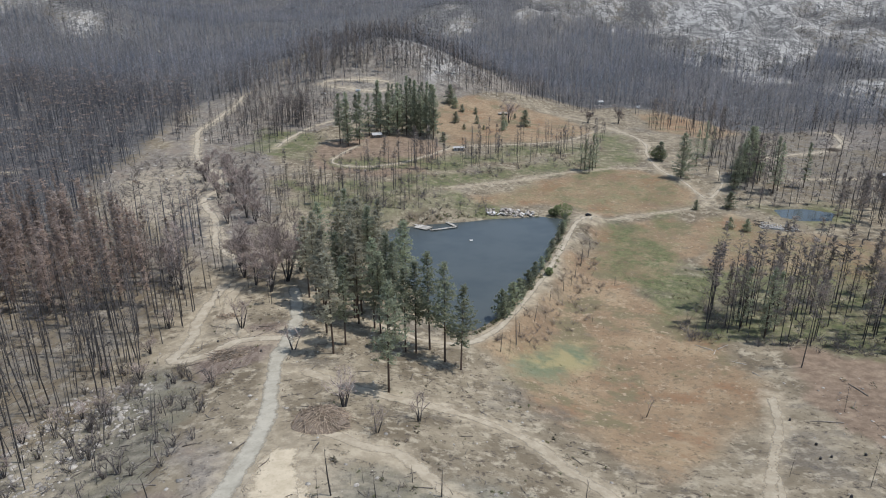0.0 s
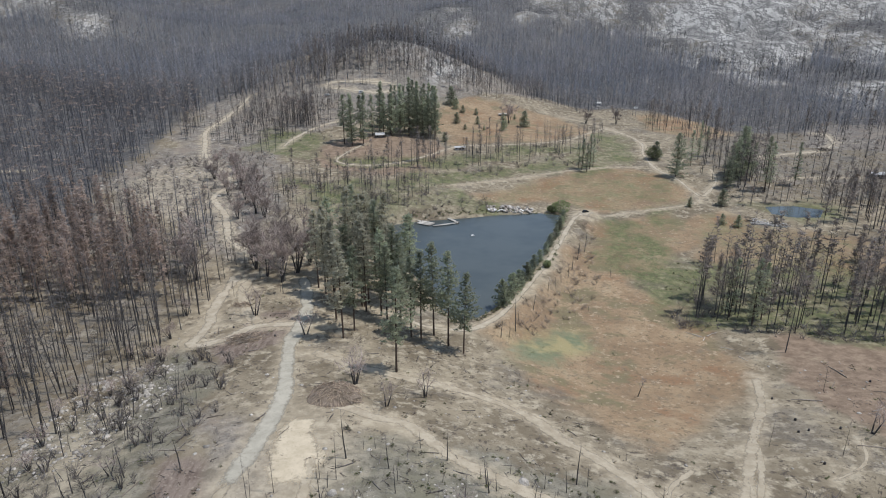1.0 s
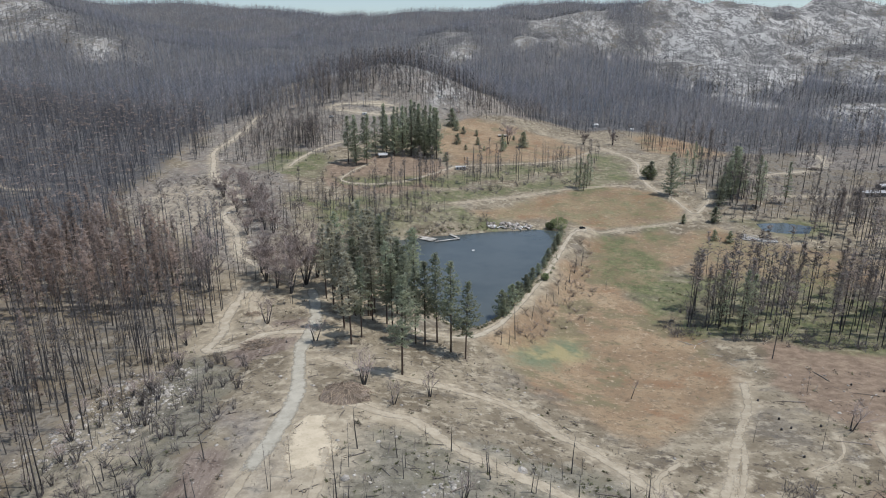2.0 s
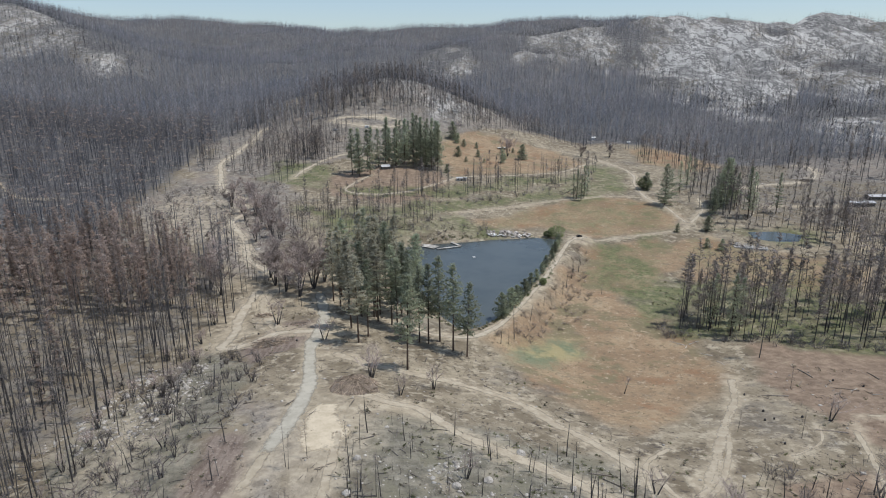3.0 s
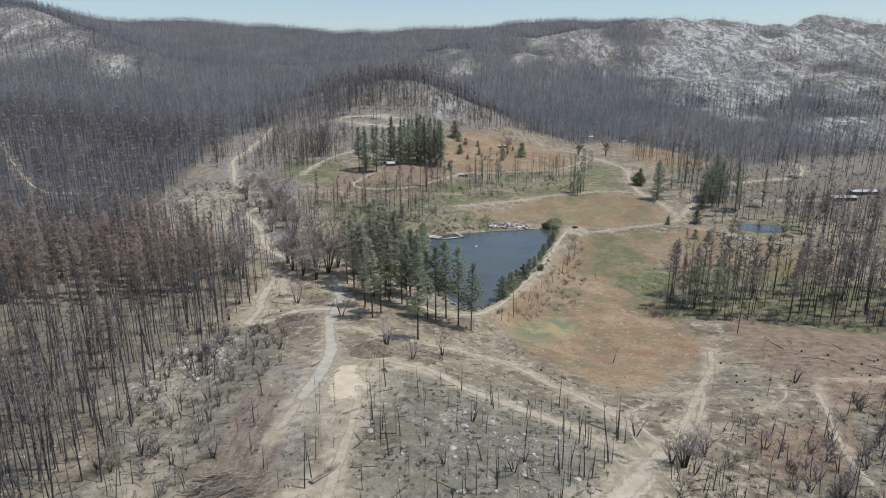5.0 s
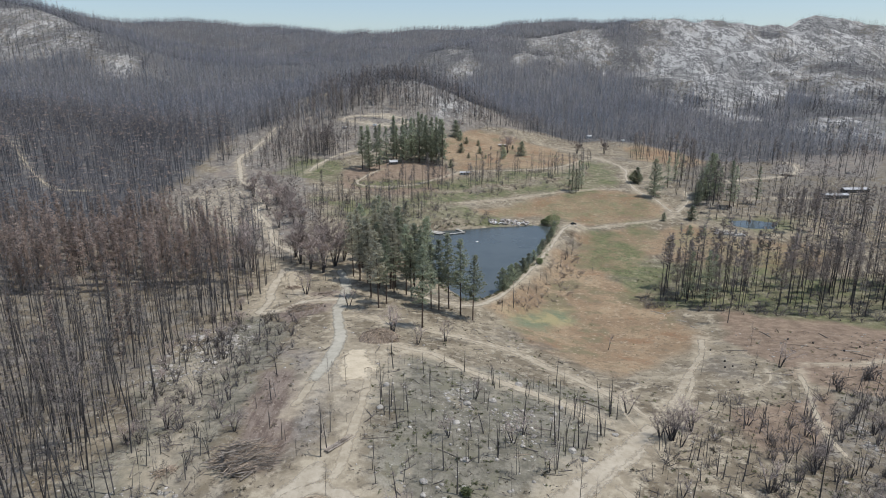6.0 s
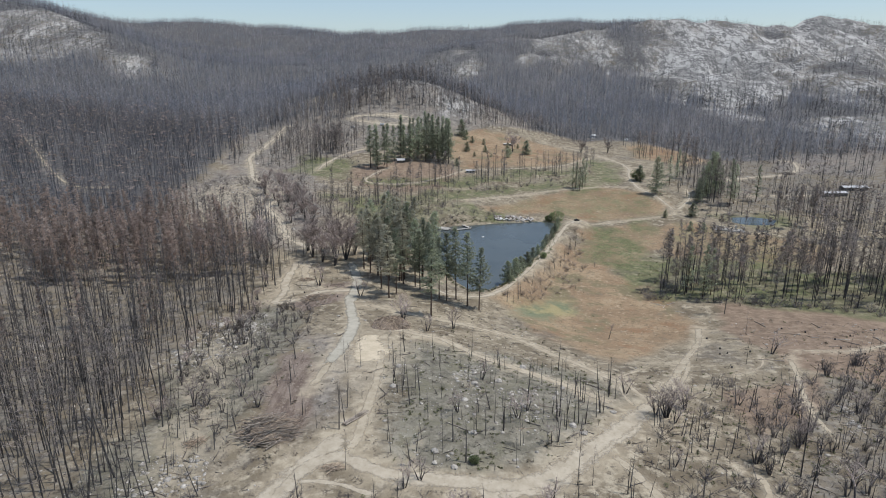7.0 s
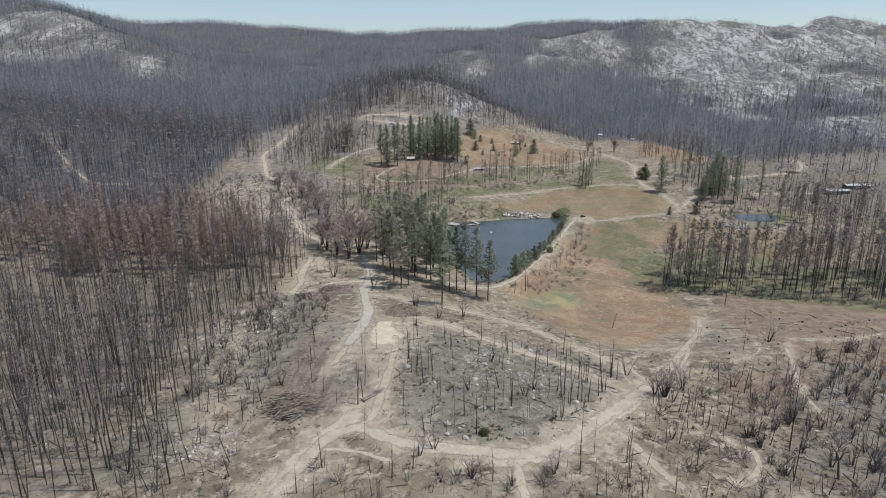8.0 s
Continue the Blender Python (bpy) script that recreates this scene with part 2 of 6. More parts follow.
# ---------------------------------------------------------------- terrain
POND_Z, TARN_Z = -9.0, -8.2
KNOLLS = [(-30, 130, 70, 14.2), (-15, 170, 40, -2.2), (-110, 215, 60, -4.2), (70, 190, 60, -18.1), (165, 245, 70, -8.0),
          (130, 170, 60, 7.6), (40, 300, 80, -6.1), (-40, 290, 60, -1.5), (-150, 420, 110, -0.6), (100, 420, 90, -12.6),
          (-60, 560, 120, -0.8), (230, 420, 120, -1.8), (180, 600, 150, 13.9), (-200, 100, 130, -18.4), (350, 600, 180, -13.8),
          (380, 250, 200, -14.2), (-380, 350, 180, -32.1), (-90, 880, 130, 66.0), (-72, 905, 62, 12.0), (-10, 880, 50, 6.0), (-60, 1000, 300, -20.3), (-450, 900, 300, 1.1),
          (400, 950, 300, -1.4), (-350, 600, 180, 6.1), (800, 700, 350, 41.4), (-800, 500, 350, 33.8)]
RIDGES = {
    "left_spur": (0.30, 60, [(-1500, 1700, 260), (-948, 1347, 202), (-847, 1293, 183), (-732, 1244, 154), (-638, 1203, 120), (-551, 1145, 80), (-440, 1080, 40)]),
    "left_back": (0.28, 90, [(-2200, 1700, 250), (-1280, 1846, 235), (-1059, 2032, 204), (-969, 2239, 216), (-774, 2416, 219), (-520, 2480, 205)]),
    "skyline": (0.25, 90, [(-515, 2277, 196), (-347, 2207, 190), (-115, 2129, 206), (90, 2230, 226), (263, 2418, 262), (403, 2398, 270), (598, 2358, 266), (800, 2215, 250)]),
    "dome": (0.36, 110, [(123, 1828, 172), (316, 1855, 200), (479, 1873, 222), (640, 1878, 237), (748, 1785, 228), (783, 1550, 170), (776, 1328, 112)]),
    "dome_east": (0.36, 90, [(993, 2333, 250), (1021, 2101, 246), (1083, 1958, 266), (1144, 1808, 242), (1400, 1700, 235), (2200, 1700, 250)]),
    "mid_spur": (0.30, 60, [(-270, 1560, 100), (-117, 1628, 128), (-4, 1632, 155), (65, 1530, 128), (118, 1327, 76)]),
    "east_bench": (0.22, 50, [(500, 880, 30), (592, 915, 50), (700, 940, 60), (1000, 900, 110)]),
}


def polyline_near(x, y, pts):
    """Distance to a line of (x, y, z) points, and the line's z at the nearest place."""
    best, bz, total = np.full(x.shape, 1e9), np.zeros(x.shape), np.zeros(x.shape)
    for (ax, ay, az), (bx, by, b_z) in zip(pts[:-1], pts[1:]):
        dx, dy = bx - ax, by - ay
        u = np.clip(((x - ax) * dx + (y - ay) * dy) / (dx * dx + dy * dy), 0, 1)
        d = np.hypot(x - ax - u * dx, y - ay - u * dy)
        weight = (d + 3.0) ** -5.0
        best, bz, total = np.minimum(best, d), bz + weight * (az + u * (b_z - az)), total + weight
    return best, bz / total


def polygon_depth(x, y, pts):
    """Signed distance to a polygon's outline, positive inside."""
    inside, best = np.zeros(x.shape, bool), np.full(x.shape, 1e9)
    for (ax, ay), (bx, by) in zip(pts, pts[1:] + pts[:1]):
        dx, dy = bx - ax, by - ay
        u = np.clip(((x - ax) * dx + (y - ay) * dy) / (dx * dx + dy * dy), 0, 1)
        best = np.minimum(best, np.hypot(x - ax - u * dx, y - ay - u * dy))
        if ay != by:
            inside ^= ((ay > y) != (by > y)) & (x < (bx - ax) * (y - ay) / (by - ay) + ax)
    return np.where(inside, best, -best)


def lattice(ix, iy, seed):
    h = (ix.astype(np.int64) * 374761393 + iy.astype(np.int64) * 668265263 + seed * 1442695041) & 0x7FFFFFFF
    h = ((h ^ (h >> 13)) * 1274126177) & 0x7FFFFFFF
    return ((h ^ (h >> 16)) & 0xFFFF) / 65535.0


def wave(x, y, size, seed=0):
    """Value noise from -1 to 1 with features of that many metres."""
    u, v = np.asarray(x, float) / size, np.asarray(y, float) / size
    i, j = np.floor(u), np.floor(v)
    f, g = u - i, v - j
    f, g = f * f * (3 - 2 * f), g * g * (3 - 2 * g)
    i, j = i.astype(np.int64), j.astype(np.int64)
    a, b = lattice(i, j, seed), lattice(i + 1, j, seed)
    c, d = lattice(i, j + 1, seed), lattice(i + 1, j + 1, seed)
    return 2 * ((a * (1 - f) + b * f) * (1 - g) + (c * (1 - f) + d * f) * g) - 1


def smooth(a, b, v):
    u = np.clip((v - a) / (b - a), 0, 1)
    return u * u * (3 - 2 * u)


POND = [(-49, 361), (-34, 382), (-15, 390), (16, 398), (33, 404), (57, 407), (73, 403), (68, 376), (60, 342), (51, 313), (32, 273), (22, 253), (14, 244), (5, 244), (-3, 257), (-13, 289), (-28, 319), (-43, 341)]
TARN = [(225, 424), (246, 426), (261, 416), (249, 398), (231, 398), (222, 406)]
DAM = [(94, 404, -7.1), (84, 390, -7.1), (70, 351, -7.1), (54, 307, -7.1), (39, 272, -7.1), (26, 245, -7.1), (16, 232, -7.1), (8, 228, -7.1), (-4, 230, -7.1)]


def land(x, y):
    """Height of the bare ground."""
    x, y = np.asarray(x, float), np.asarray(y, float)
    z = np.full(x.shape, 7.96) + 14.16 * 5.6 * smooth(640, 1500, y)
    for a, b, r, h in KNOLLS:
        z = z + h * np.exp(-((x - a) ** 2 + (y - b) ** 2) / (2 * r * r))
    soft = 14.0
    total = np.exp(z / soft)
    for slope, round_top, pts in RIDGES.values():
        d, crest = polyline_near(x, y, pts)
        rough = 1 + 0.25 * wave(x, y, 190, 3) + 0.14 * wave(x, y, 80, 4)
        h = crest - slope * rough * (np.sqrt(d * d + round_top * round_top) - round_top)
        total = total + np.exp(np.clip(h, -200, 600) / soft)
    z = soft * np.log(total)
    far = smooth(500, 1300, np.hypot(x, y))
    crag = 1 - np.abs(wave(x + 0.35 * y, 0.35 * y, 120, 9)) - 0.6 * np.abs(wave(x - 0.25 * y, 0.38 * y, 48, 10))
    z = z + far * (9 * wave(x, 0.45 * y, 110, 5) + 4 * wave(x, 0.5 * y, 42, 6)) + smooth(480, 150, np.minimum(polyline_near(x, y, RIDGES["dome"][2])[0], polyline_near(x, y, RIDGES["dome_east"][2])[0])) * smooth(200, 450, x) * 34 * crag
    z = z + smooth(620, 800, y) * (1 - far) * (6 * wave(x, y, 85, 11) + 3 * wave(x, y, 35, 12))
    z = z + 0.45 * wave(x, y, 28, 7) + 0.16 * wave(x, y, 9, 8)
    z = z - 0.0349 * x
    # the dam, then the two basins
    d, crest = polyline_near(x, y, DAM)
    z = z + smooth(16, 3.2, d) * (crest - z)
    depth = polygon_depth(x, y, POND)
    z = np.where(depth > -14, z + smooth(-14, -2, depth) * (np.minimum(z, POND_Z + 0.9) - z) * (d > 3.2), z)
    z = z + smooth(-3, 5, depth) * (POND_Z - 2.5 - z)
    depth = polygon_depth(x, y, TARN)
    z = z + smooth(-16, -2, depth) * (TARN_Z + 0.7 - z)
    return z + smooth(-3, 4, depth) * (TARN_Z - 1.5 - z)



# ---------------------------------------------------------------- ground sheet
def spaced(lo, hi, fine_lo, fine_hi, step, growth):
    """Coordinates with a fine stretch and steps that grow away from it."""
    middle = np.arange(fine_lo, fine_hi + step, step)
    up, down = [], []
    v, s = middle[-1], step
    while v < hi:
        s = min(s * growth, 60)
        v += s
        up.append(v)
    v, s = middle[0], step
    while v > lo:
        s = min(s * growth, 60)
        v -= s
        down.append(v)
    return np.array(down[::-1] + list(middle) + up)


GX = spaced(-3400, 3400, -160, 190, 2.4, 1.032)
GY = spaced(-1600, 4300, -30, 430, 2.4, 1.019)
MX, MY = np.meshgrid(GX, GY)
MZ = land(MX, MY)


def height(x, y):
    """Height of the ground sheet at any place."""
    x, y = np.asarray(x, float), np.asarray(y, float)
    i = np.clip(np.searchsorted(GX, x) - 1, 0, len(GX) - 2)
    j = np.clip(np.searchsorted(GY, y) - 1, 0, len(GY) - 2)
    f, g = (x - GX[i]) / (GX[i + 1] - GX[i]), (y - GY[j]) / (GY[j + 1] - GY[j])
    return (MZ[j, i] * (1 - f) + MZ[j, i + 1] * f) * (1 - g) + (MZ[j + 1, i] * (1 - f) + MZ[j + 1, i + 1] * f) * g


def soft_zone(polys, width, seed, warp=8.0):
    x = MX + warp * wave(MX, MY, 30, seed) + 0.5 * warp * wave(MX, MY, 11, seed + 1)
    y = MY + warp * wave(MX, MY, 30, seed + 2) + 0.5 * warp * wave(MX, MY, 11, seed + 3)
    out = np.zeros(MX.shape)
    for p in polys:
        out = np.maximum(out, smooth(-width, width, polygon_depth(x, y, p)))
    return out


FIELD = [(100, 397), (158, 419), (170, 397), (153, 360), (122, 326), (105, 298), (106, 274), (119, 247), (114, 208), (103, 180), (80, 155), (60, 147), (49, 161), (43, 183), (31, 200), (23, 221), (19, 229), (41, 266), (72, 339)]
FIELD_NORTH = [(46, 455), (75, 485), (141, 508), (170, 499), (183, 456), (173, 435), (102, 421), (81, 439), (28, 416), (17, 436)]
FIELD_HILL = [(-14, 692), (4, 745), (43, 756), (100, 734), (132, 693), (147, 623), (110, 600), (56, 577), (5, 571), (-12, 629)]
FIELD_POOL = [(160, 402), (196, 412), (206, 384), (240, 372), (268, 345), (240, 312), (190, 308), (150, 335)]
FIELD_EAST = [(217, 761), (296, 743), (299, 657), (249, 618), (212, 675)]
GREENS = [[(-60, 400), (-20, 394), (20, 402), (36, 412), (20, 442), (-25, 432), (-60, 425)], [(40, 286), (58, 342), (76, 400), (84, 408), (74, 372), (54, 318)], [(-110, 520), (-70, 480), (0, 500), (60, 530), (140, 575), (120, 590), (40, 558), (-20, 530)], [(-180, 540), (-110, 500), (-110, 600), (-170, 620)], [(-55, 442), (-29, 474), (51, 512), (123, 557), (141, 527), (95, 504), (26, 468), (-3, 436), (-34, 428)],
          [(-118, 436), (-77, 454), (-34, 428), (-24, 394), (-63, 366), (-105, 399)],
          [(104, 407), (131, 389), (137, 342), (124, 299), (101, 304), (97, 350)],
          [(110, 286), (136, 268), (179, 254), (191, 248), (242, 329), (162, 334), (134, 342)],
          [(205, 425), (250, 440), (280, 425), (262, 390), (225, 385)],
          [(112, 252), (134, 296), (200, 300), (275, 300), (262, 216), (226, 214), (208, 222), (188, 231), (165, 236), (140, 247)],
          [(104, 505), (125, 517), (144, 508), (134, 487), (115, 480), (98, 479)], [(131, 461), (146, 469), (164, 450), (152, 435), (137, 443)], [(140, 420), (157, 420), (163, 398), (151, 377), (137, 381)],
          [(138, 601), (165, 642), (172, 581), (164, 533), (138, 517), (125, 531)], [(96, 390), (115, 377), (135, 350), (142, 326), (125, 280), (103, 266), (96, 293), (86, 324)]]
LUSH = [[(27, 229), (44, 248), (58, 246), (62, 226), (52, 214), (31, 216)]]
ASHES = [[(-112, 85), (-116, 155), (-104, 207), (-79, 177), (-61, 100), (-72, 77), (-73, 46), (-85, 27), (-115, 29)],
         [(-33, 97), (-20, 134), (14, 134), (47, 117), (58, 91), (26, 56), (-1, 47), (-23, 51)],
         [(-160, 420), (-240, 430), (-235, 490), (-175, 480), (-130, 350), (-150, 345)], [(-250, 560), (-200, 600), (-190, 740), (-260, 730)], [(-170, 690), (-30, 700), (40, 760), (10, 830), (-120, 800), (-200, 740)]]
BROWN = [[(95, 114), (133, 133), (120, 101), (98, 79), (91, 95)], [(-100, 480), (-30, 470), (10, 545), (-20, 590), (-70, 600), (-110, 560)], [(136, 140), (132, 200), (140, 240), (165, 232), (188, 226), (240, 205), (200, 130), (160, 110)]]
GREY = [[(-63, 153), (-65, 110), (-68, 80), (-54, 64), (-44, 89), (-45, 119)], [(-255, 430), (-245, 560), (-150, 530), (-105, 400), (-100, 300), (-150, 345), (-220, 395)], [(-250, 560), (-150, 530), (-110, 620), (-60, 700), (40, 770), (120, 790), (110, 880), (-60, 930), (-160, 860), (-260, 740)],
        [(330, 600), (430, 560), (520, 690), (400, 700)]]
WOOD_WEST = [(-105, 27), (-110, 70), (-111, 94), (-116, 155), (-106, 190), (-108, 238), (-118, 305), (-153, 342), (-224, 390), (-255, 442), (-256, 548), (-277, 712),
             (-420, 780), (-700, 760), (-480, 450), (-350, 280), (-220, 90), (-170, 10)]
STAND = [(116, 258), (134, 296), (200, 300), (275, 300), (262, 214), (226, 212), (208, 220), (188, 230), (165, 236), (140, 248)]
STAND_EAST = [(253, 388), (284, 443), (368, 446), (330, 340), (247, 347)]
FOOT = [(-900, 700), (-420, 740), (-290, 700), (-225, 735), (-165, 765), (-119, 800), (-61, 830), (23, 860), (124, 850), (230, 800), (310, 715), (399, 690), (506, 685), (1200, 700)]


def beyond_foot(x, y):
    """How far a place lies behind the foot of the wooded hills."""
    return y - np.interp(x, [p[0] for p in FOOT], [p[1] for p in FOOT])


ROCKS = [(0.74, 24, [(-960, 1180), (-851, 1290), (-800, 1325), (-707, 1235), (-644, 1190), (-590, 1158), (-525, 1124), (-522, 1084), (-580, 1055), (-641, 1062), (-690, 1040), (-790, 1000)]),
         (0.60, 30, [(-185, 890), (-150, 935), (-60, 940), (-5, 905), (28, 850), (-29, 786), (-74, 782), (-137, 812)]),
         (0.62, 50, [(-80, 1500), (-45, 1640), (20, 1700), (60, 1594), (66, 1480), (55, 1375), (2, 1340), (-55, 1418)]),
         (0.62, 70, [(148, 1862), (293, 2050), (400, 1930), (500, 1860), (430, 1591), (349, 1490), (233, 1350), (170, 1466)]),
         (1.00, 60, [(470, 1890), (567, 2100), (648, 2200), (752, 2150), (860, 1900), (800, 1534), (740, 1351), (600, 1086), (459, 1000), (450, 1120), (440, 1250), (476, 1532)]),
         (0.95, 70, [(845, 1800), (960, 2050), (1050, 2100), (1400, 2000), (1500, 1700), (720, 900), (619, 980), (626, 1112), (719, 1351)]),
         (0.60, 22, [(395, 985), (457, 985), (470, 889), (405, 890)]),
         (0.75, 26, [(500, 858), (571, 890), (760, 930), (700, 760), (567, 720), (496, 765)]),
         (0.55, 30, [(-900, 1700), (-800, 1690), (-700, 1600), (-730, 1570), (-840, 1620)])]


def bare_rock(x, y):
    """Where granite shows through on the hills, 0 to 1: bare on the crests, broken by wooded gullies that run downhill."""
    gully = 0.5 * wave(x + 0.35 * y, 0.32 * y, 95, 20) + 0.45 * wave(x - 0.25 * y, 0.36 * y, 42, 21) + 0.3 * wave(x, 0.5 * y, 20, 22)
    out = np.zeros(np.shape(x))
    for share_of_rock, soft, outline in ROCKS:
        d = polygon_depth(x, y, outline) + soft * (1.5 * gully + 0.8 * wave(x, y, 60, 23))
        out = np.maximum(out, share_of_rock * smooth(-1.7 * soft, 1.7 * soft, d))
    return out * np.clip(0.80 + 0.6 * gully, 0.15, 1)


def curve_through(pts, step):
    """Places every step metres along a smooth line through points."""
    p = [Vector((*q[:2], 0)) for q in pts]
    p = [2 * p[0] - p[1]] + p + [2 * p[-1] - p[-2]]
    out = []
    for a, b, c, d in zip(p, p[1:], p[2:], p[3:]):
        n = max(2, int((c - b).length / step))
        for k in range(n):
            t = k / n
            out.append(0.5 * ((2 * b) + (c - a) * t + (2 * a - 5 * b + 4 * c - d) * t * t + (3 * b - a - 3 * c + d) * t ** 3))
    return np.array([(v.x, v.y) for v in out + [p[-2]]])


ROUTES = []


def add_route(name, pts, width, material, label, lift=0.10):
    ROUTES.append((name, pts, width, material, label, lift))


def plan_roads():
    dirt = "pale dirt road winding through the burnt valley"
    add_route("road", [(-54, 92), (-53, 99), (-52, 107), (-51, 116)], 2.6, TRACK, "worn dirt track beside a strip of wood chips")
    add_route("road", [(-52, 108), (-50, 121), (-49, 133), (-49, 144), (-50, 162), (-54, 180), (-58, 200), (-59, 219), (-60, 240), (-65, 261), (-71, 282)], 4.9, GRAVEL_ROAD, "grey gravel road past the pines", 0.14)
    add_route("road", [(-34, 125), (-32, 111), (-32, 93), (-33, 77), (-34, 63), (-37, 55)], 2.6, TRACK, "worn dirt track over an ash slope")
    add_route("road", [(-36, 108), (-37, 119), (-39, 131), (-40, 145)], 11.5, SAND, "yellow sand turning pad beside the gravel road", 0.12)
    add_route("road", [(-62, 5), (-55, 25), (-52, 37), (-48, 48), (-39, 55), (-29, 50), (-19, 46), (-6, 45), (8, 44), (18, 46), (27, 53), (38, 65), (51, 79), (60, 91), (64, 98)], 4.4, DIRT_ROAD, "wide pale graded dirt road with tyre tracks", 0.12)
    add_route("road", [(7, 44), (10, 35), (11, 25), (12, 5)], 2.8, DIRT_ROAD, dirt)
    add_route("road", [(41, 63), (48, 49), (52, 39), (58, 30)], 2.4, TRACK, "faint ashen track between burnt shrubs")
    add_route("road", [(-50, 196), (-30, 183), (-14, 177), (3, 174), (14, 170), (22, 166), (30, 159), (36, 147), (42, 140), (50, 128), (58, 112)], 4.0, TRACK, "pale washed-out track across the slope")
    add_route("road", [(-40, 152), (-27, 149), (-19, 144), (-11, 143), (-4, 136), (4, 127), (20, 116), (36, 105), (52, 92)], 3.8, TRACK, "pale washed-out track across the slope")
    add_route("road", [(-103, 283), (-103, 258), (-102, 242), (-98, 223), (-98, 207), (-87, 209), (-78, 221), (-64, 223), (-52, 222)], 4.8, DIRT_ROAD, dirt)
    add_route("road", [(-95, 282), (-95, 261), (-86, 238), (-75, 223)], 4.4, TRACK, "worn dirt track around a slash pile")
    add_route("road", [(-79, 295), (-97, 303), (-114, 317), (-124, 331), (-138, 368), (-158, 405), (-157, 429), (-169, 465), (-197, 501), (-215, 550), (-228, 592), (-226, 650), (-223, 688), (-226, 723), (-222, 739)], 4.2, DIRT_ROAD, dirt)
    add_route("road", [(-145, 545), (-144, 568), (-137, 597), (-126, 622), (-108, 642)], 3.2, DIRT_ROAD, dirt)
    add_route("road", [(-73, 567), (-87, 529), (-90, 503), (-66, 492), (-40, 504), (-14, 534), (5, 559), (30, 568), (66, 577), (110, 595), (137, 626), (165, 665)], 1.8, DIRT_ROAD, dirt)
    add_route("road", [(5, 453), (30, 468), (66, 486), (95, 503), (143, 514), (173, 510)], 1.5, TRACK, dirt)
    add_route("road", [(130, 721), (155, 687), (174, 644), (183, 594), (174, 552), (173, 511), (181, 482), (184, 462), (188, 445)], 2.6, DIRT_ROAD, dirt)
    add_route("road", [(188, 445), (175, 431), (141, 420), (95, 404)], 1.5, TRACK, "narrow dirt track across the dry meadow")
    add_route("road", [(188, 445), (201, 461), (212, 482), (218, 513)], 2.2, DIRT_ROAD, dirt)
    add_route("road", [(263, 548), (303, 561), (339, 575), (372, 606), (393, 655), (386, 672)], 4.0, DIRT_ROAD, dirt)
    add_route("road", [(267, 487), (280, 491), (333, 496)], 3.0, TRACK, dirt)
    add_route("road", [(-135, 730), (-96, 725), (-76, 727), (-57, 741)], 3.6, DIRT_ROAD, dirt)
    add_route("road", [(-143, 740), (-128, 747), (-96, 752), (-63, 752)], 3.6, DIRT_ROAD, dirt)
    add_route("road", [(140, 151), (132, 129), (121, 100), (118, 78)], 1.6, TRACK, "faint track through burnt shrubs")
    add_route("road", [(147, 159), (157, 158), (173, 159), (198, 171)], 1.6, TRACK, "faint track through burnt shrubs")
    add_route("road", [(60, 91), (69, 102), (83, 127), (97, 154), (112, 180), (121, 204)], 2.8, TRACK, "pale scraped dirt track")
    add_route("road", [(64, 96), (78, 112), (92, 138), (100, 160), (108, 172)], 1.6, TRACK, "pale scraped dirt track")
    add_route("road", [(62, 125), (61, 108), (66, 102), (79, 116), (88, 136)], 1.6, TRACK, "pale scraped dirt track")
    add_route("road", [(106, 129), (122, 139), (131, 156)], 0.9, TRACK, "faint looping tyre track on bare dirt")
    add_route("road", [(78, 59), (83, 54), (81, 45), (72, 37)], 1.8, TRACK, "faint ashen track between burnt shrubs")
    add_route("road", [(-54, 44), (-44, 45), (-35, 43), (-28, 40), (-22, 41)], 1.6, DIRT_ROAD, "narrow dirt loop beside the graded road")
    add_route("road", [(58, 90), (56, 104), (60, 122), (74, 138)], 1.4, TRACK, "faint scraped track at the field edge")
    add_route("road", [(102, 414), (94, 404), (84, 390), (70, 351), (54, 307), (39, 272), (26, 245), (16, 232), (8, 228), (-4, 230), (-18, 236), (-30, 243)], 2.6, DIRT_ROAD, "pale dirt road along the top of the dam", 0.12)
    add_route("road", [(-487, 605), (-451, 566), (-411, 520), (-374, 479), (-343, 455), (-317, 461)], 2.2, TRACK, "pale dirt road seen between burnt trees", 0.2)
    add_route("road", [(-2, 40), (10, 42), (21, 47), (35, 61), (50, 77), (60, 90)], 7.0, DIRT_ROAD, "wide pale graded dirt junction", 0.11)
    add_route("road", [(-57, 24), (-55, 32), (-52, 42), (-47, 52), (-41, 60), (-35, 66)], 6.5, DIRT_ROAD, "wide pale graded dirt junction", 0.11)
    add_route("road", [(90, 395), (95, 405), (100, 414)], 6.0, DIRT_ROAD, "pale dirt turnout at the end of the dam")


plan_roads()


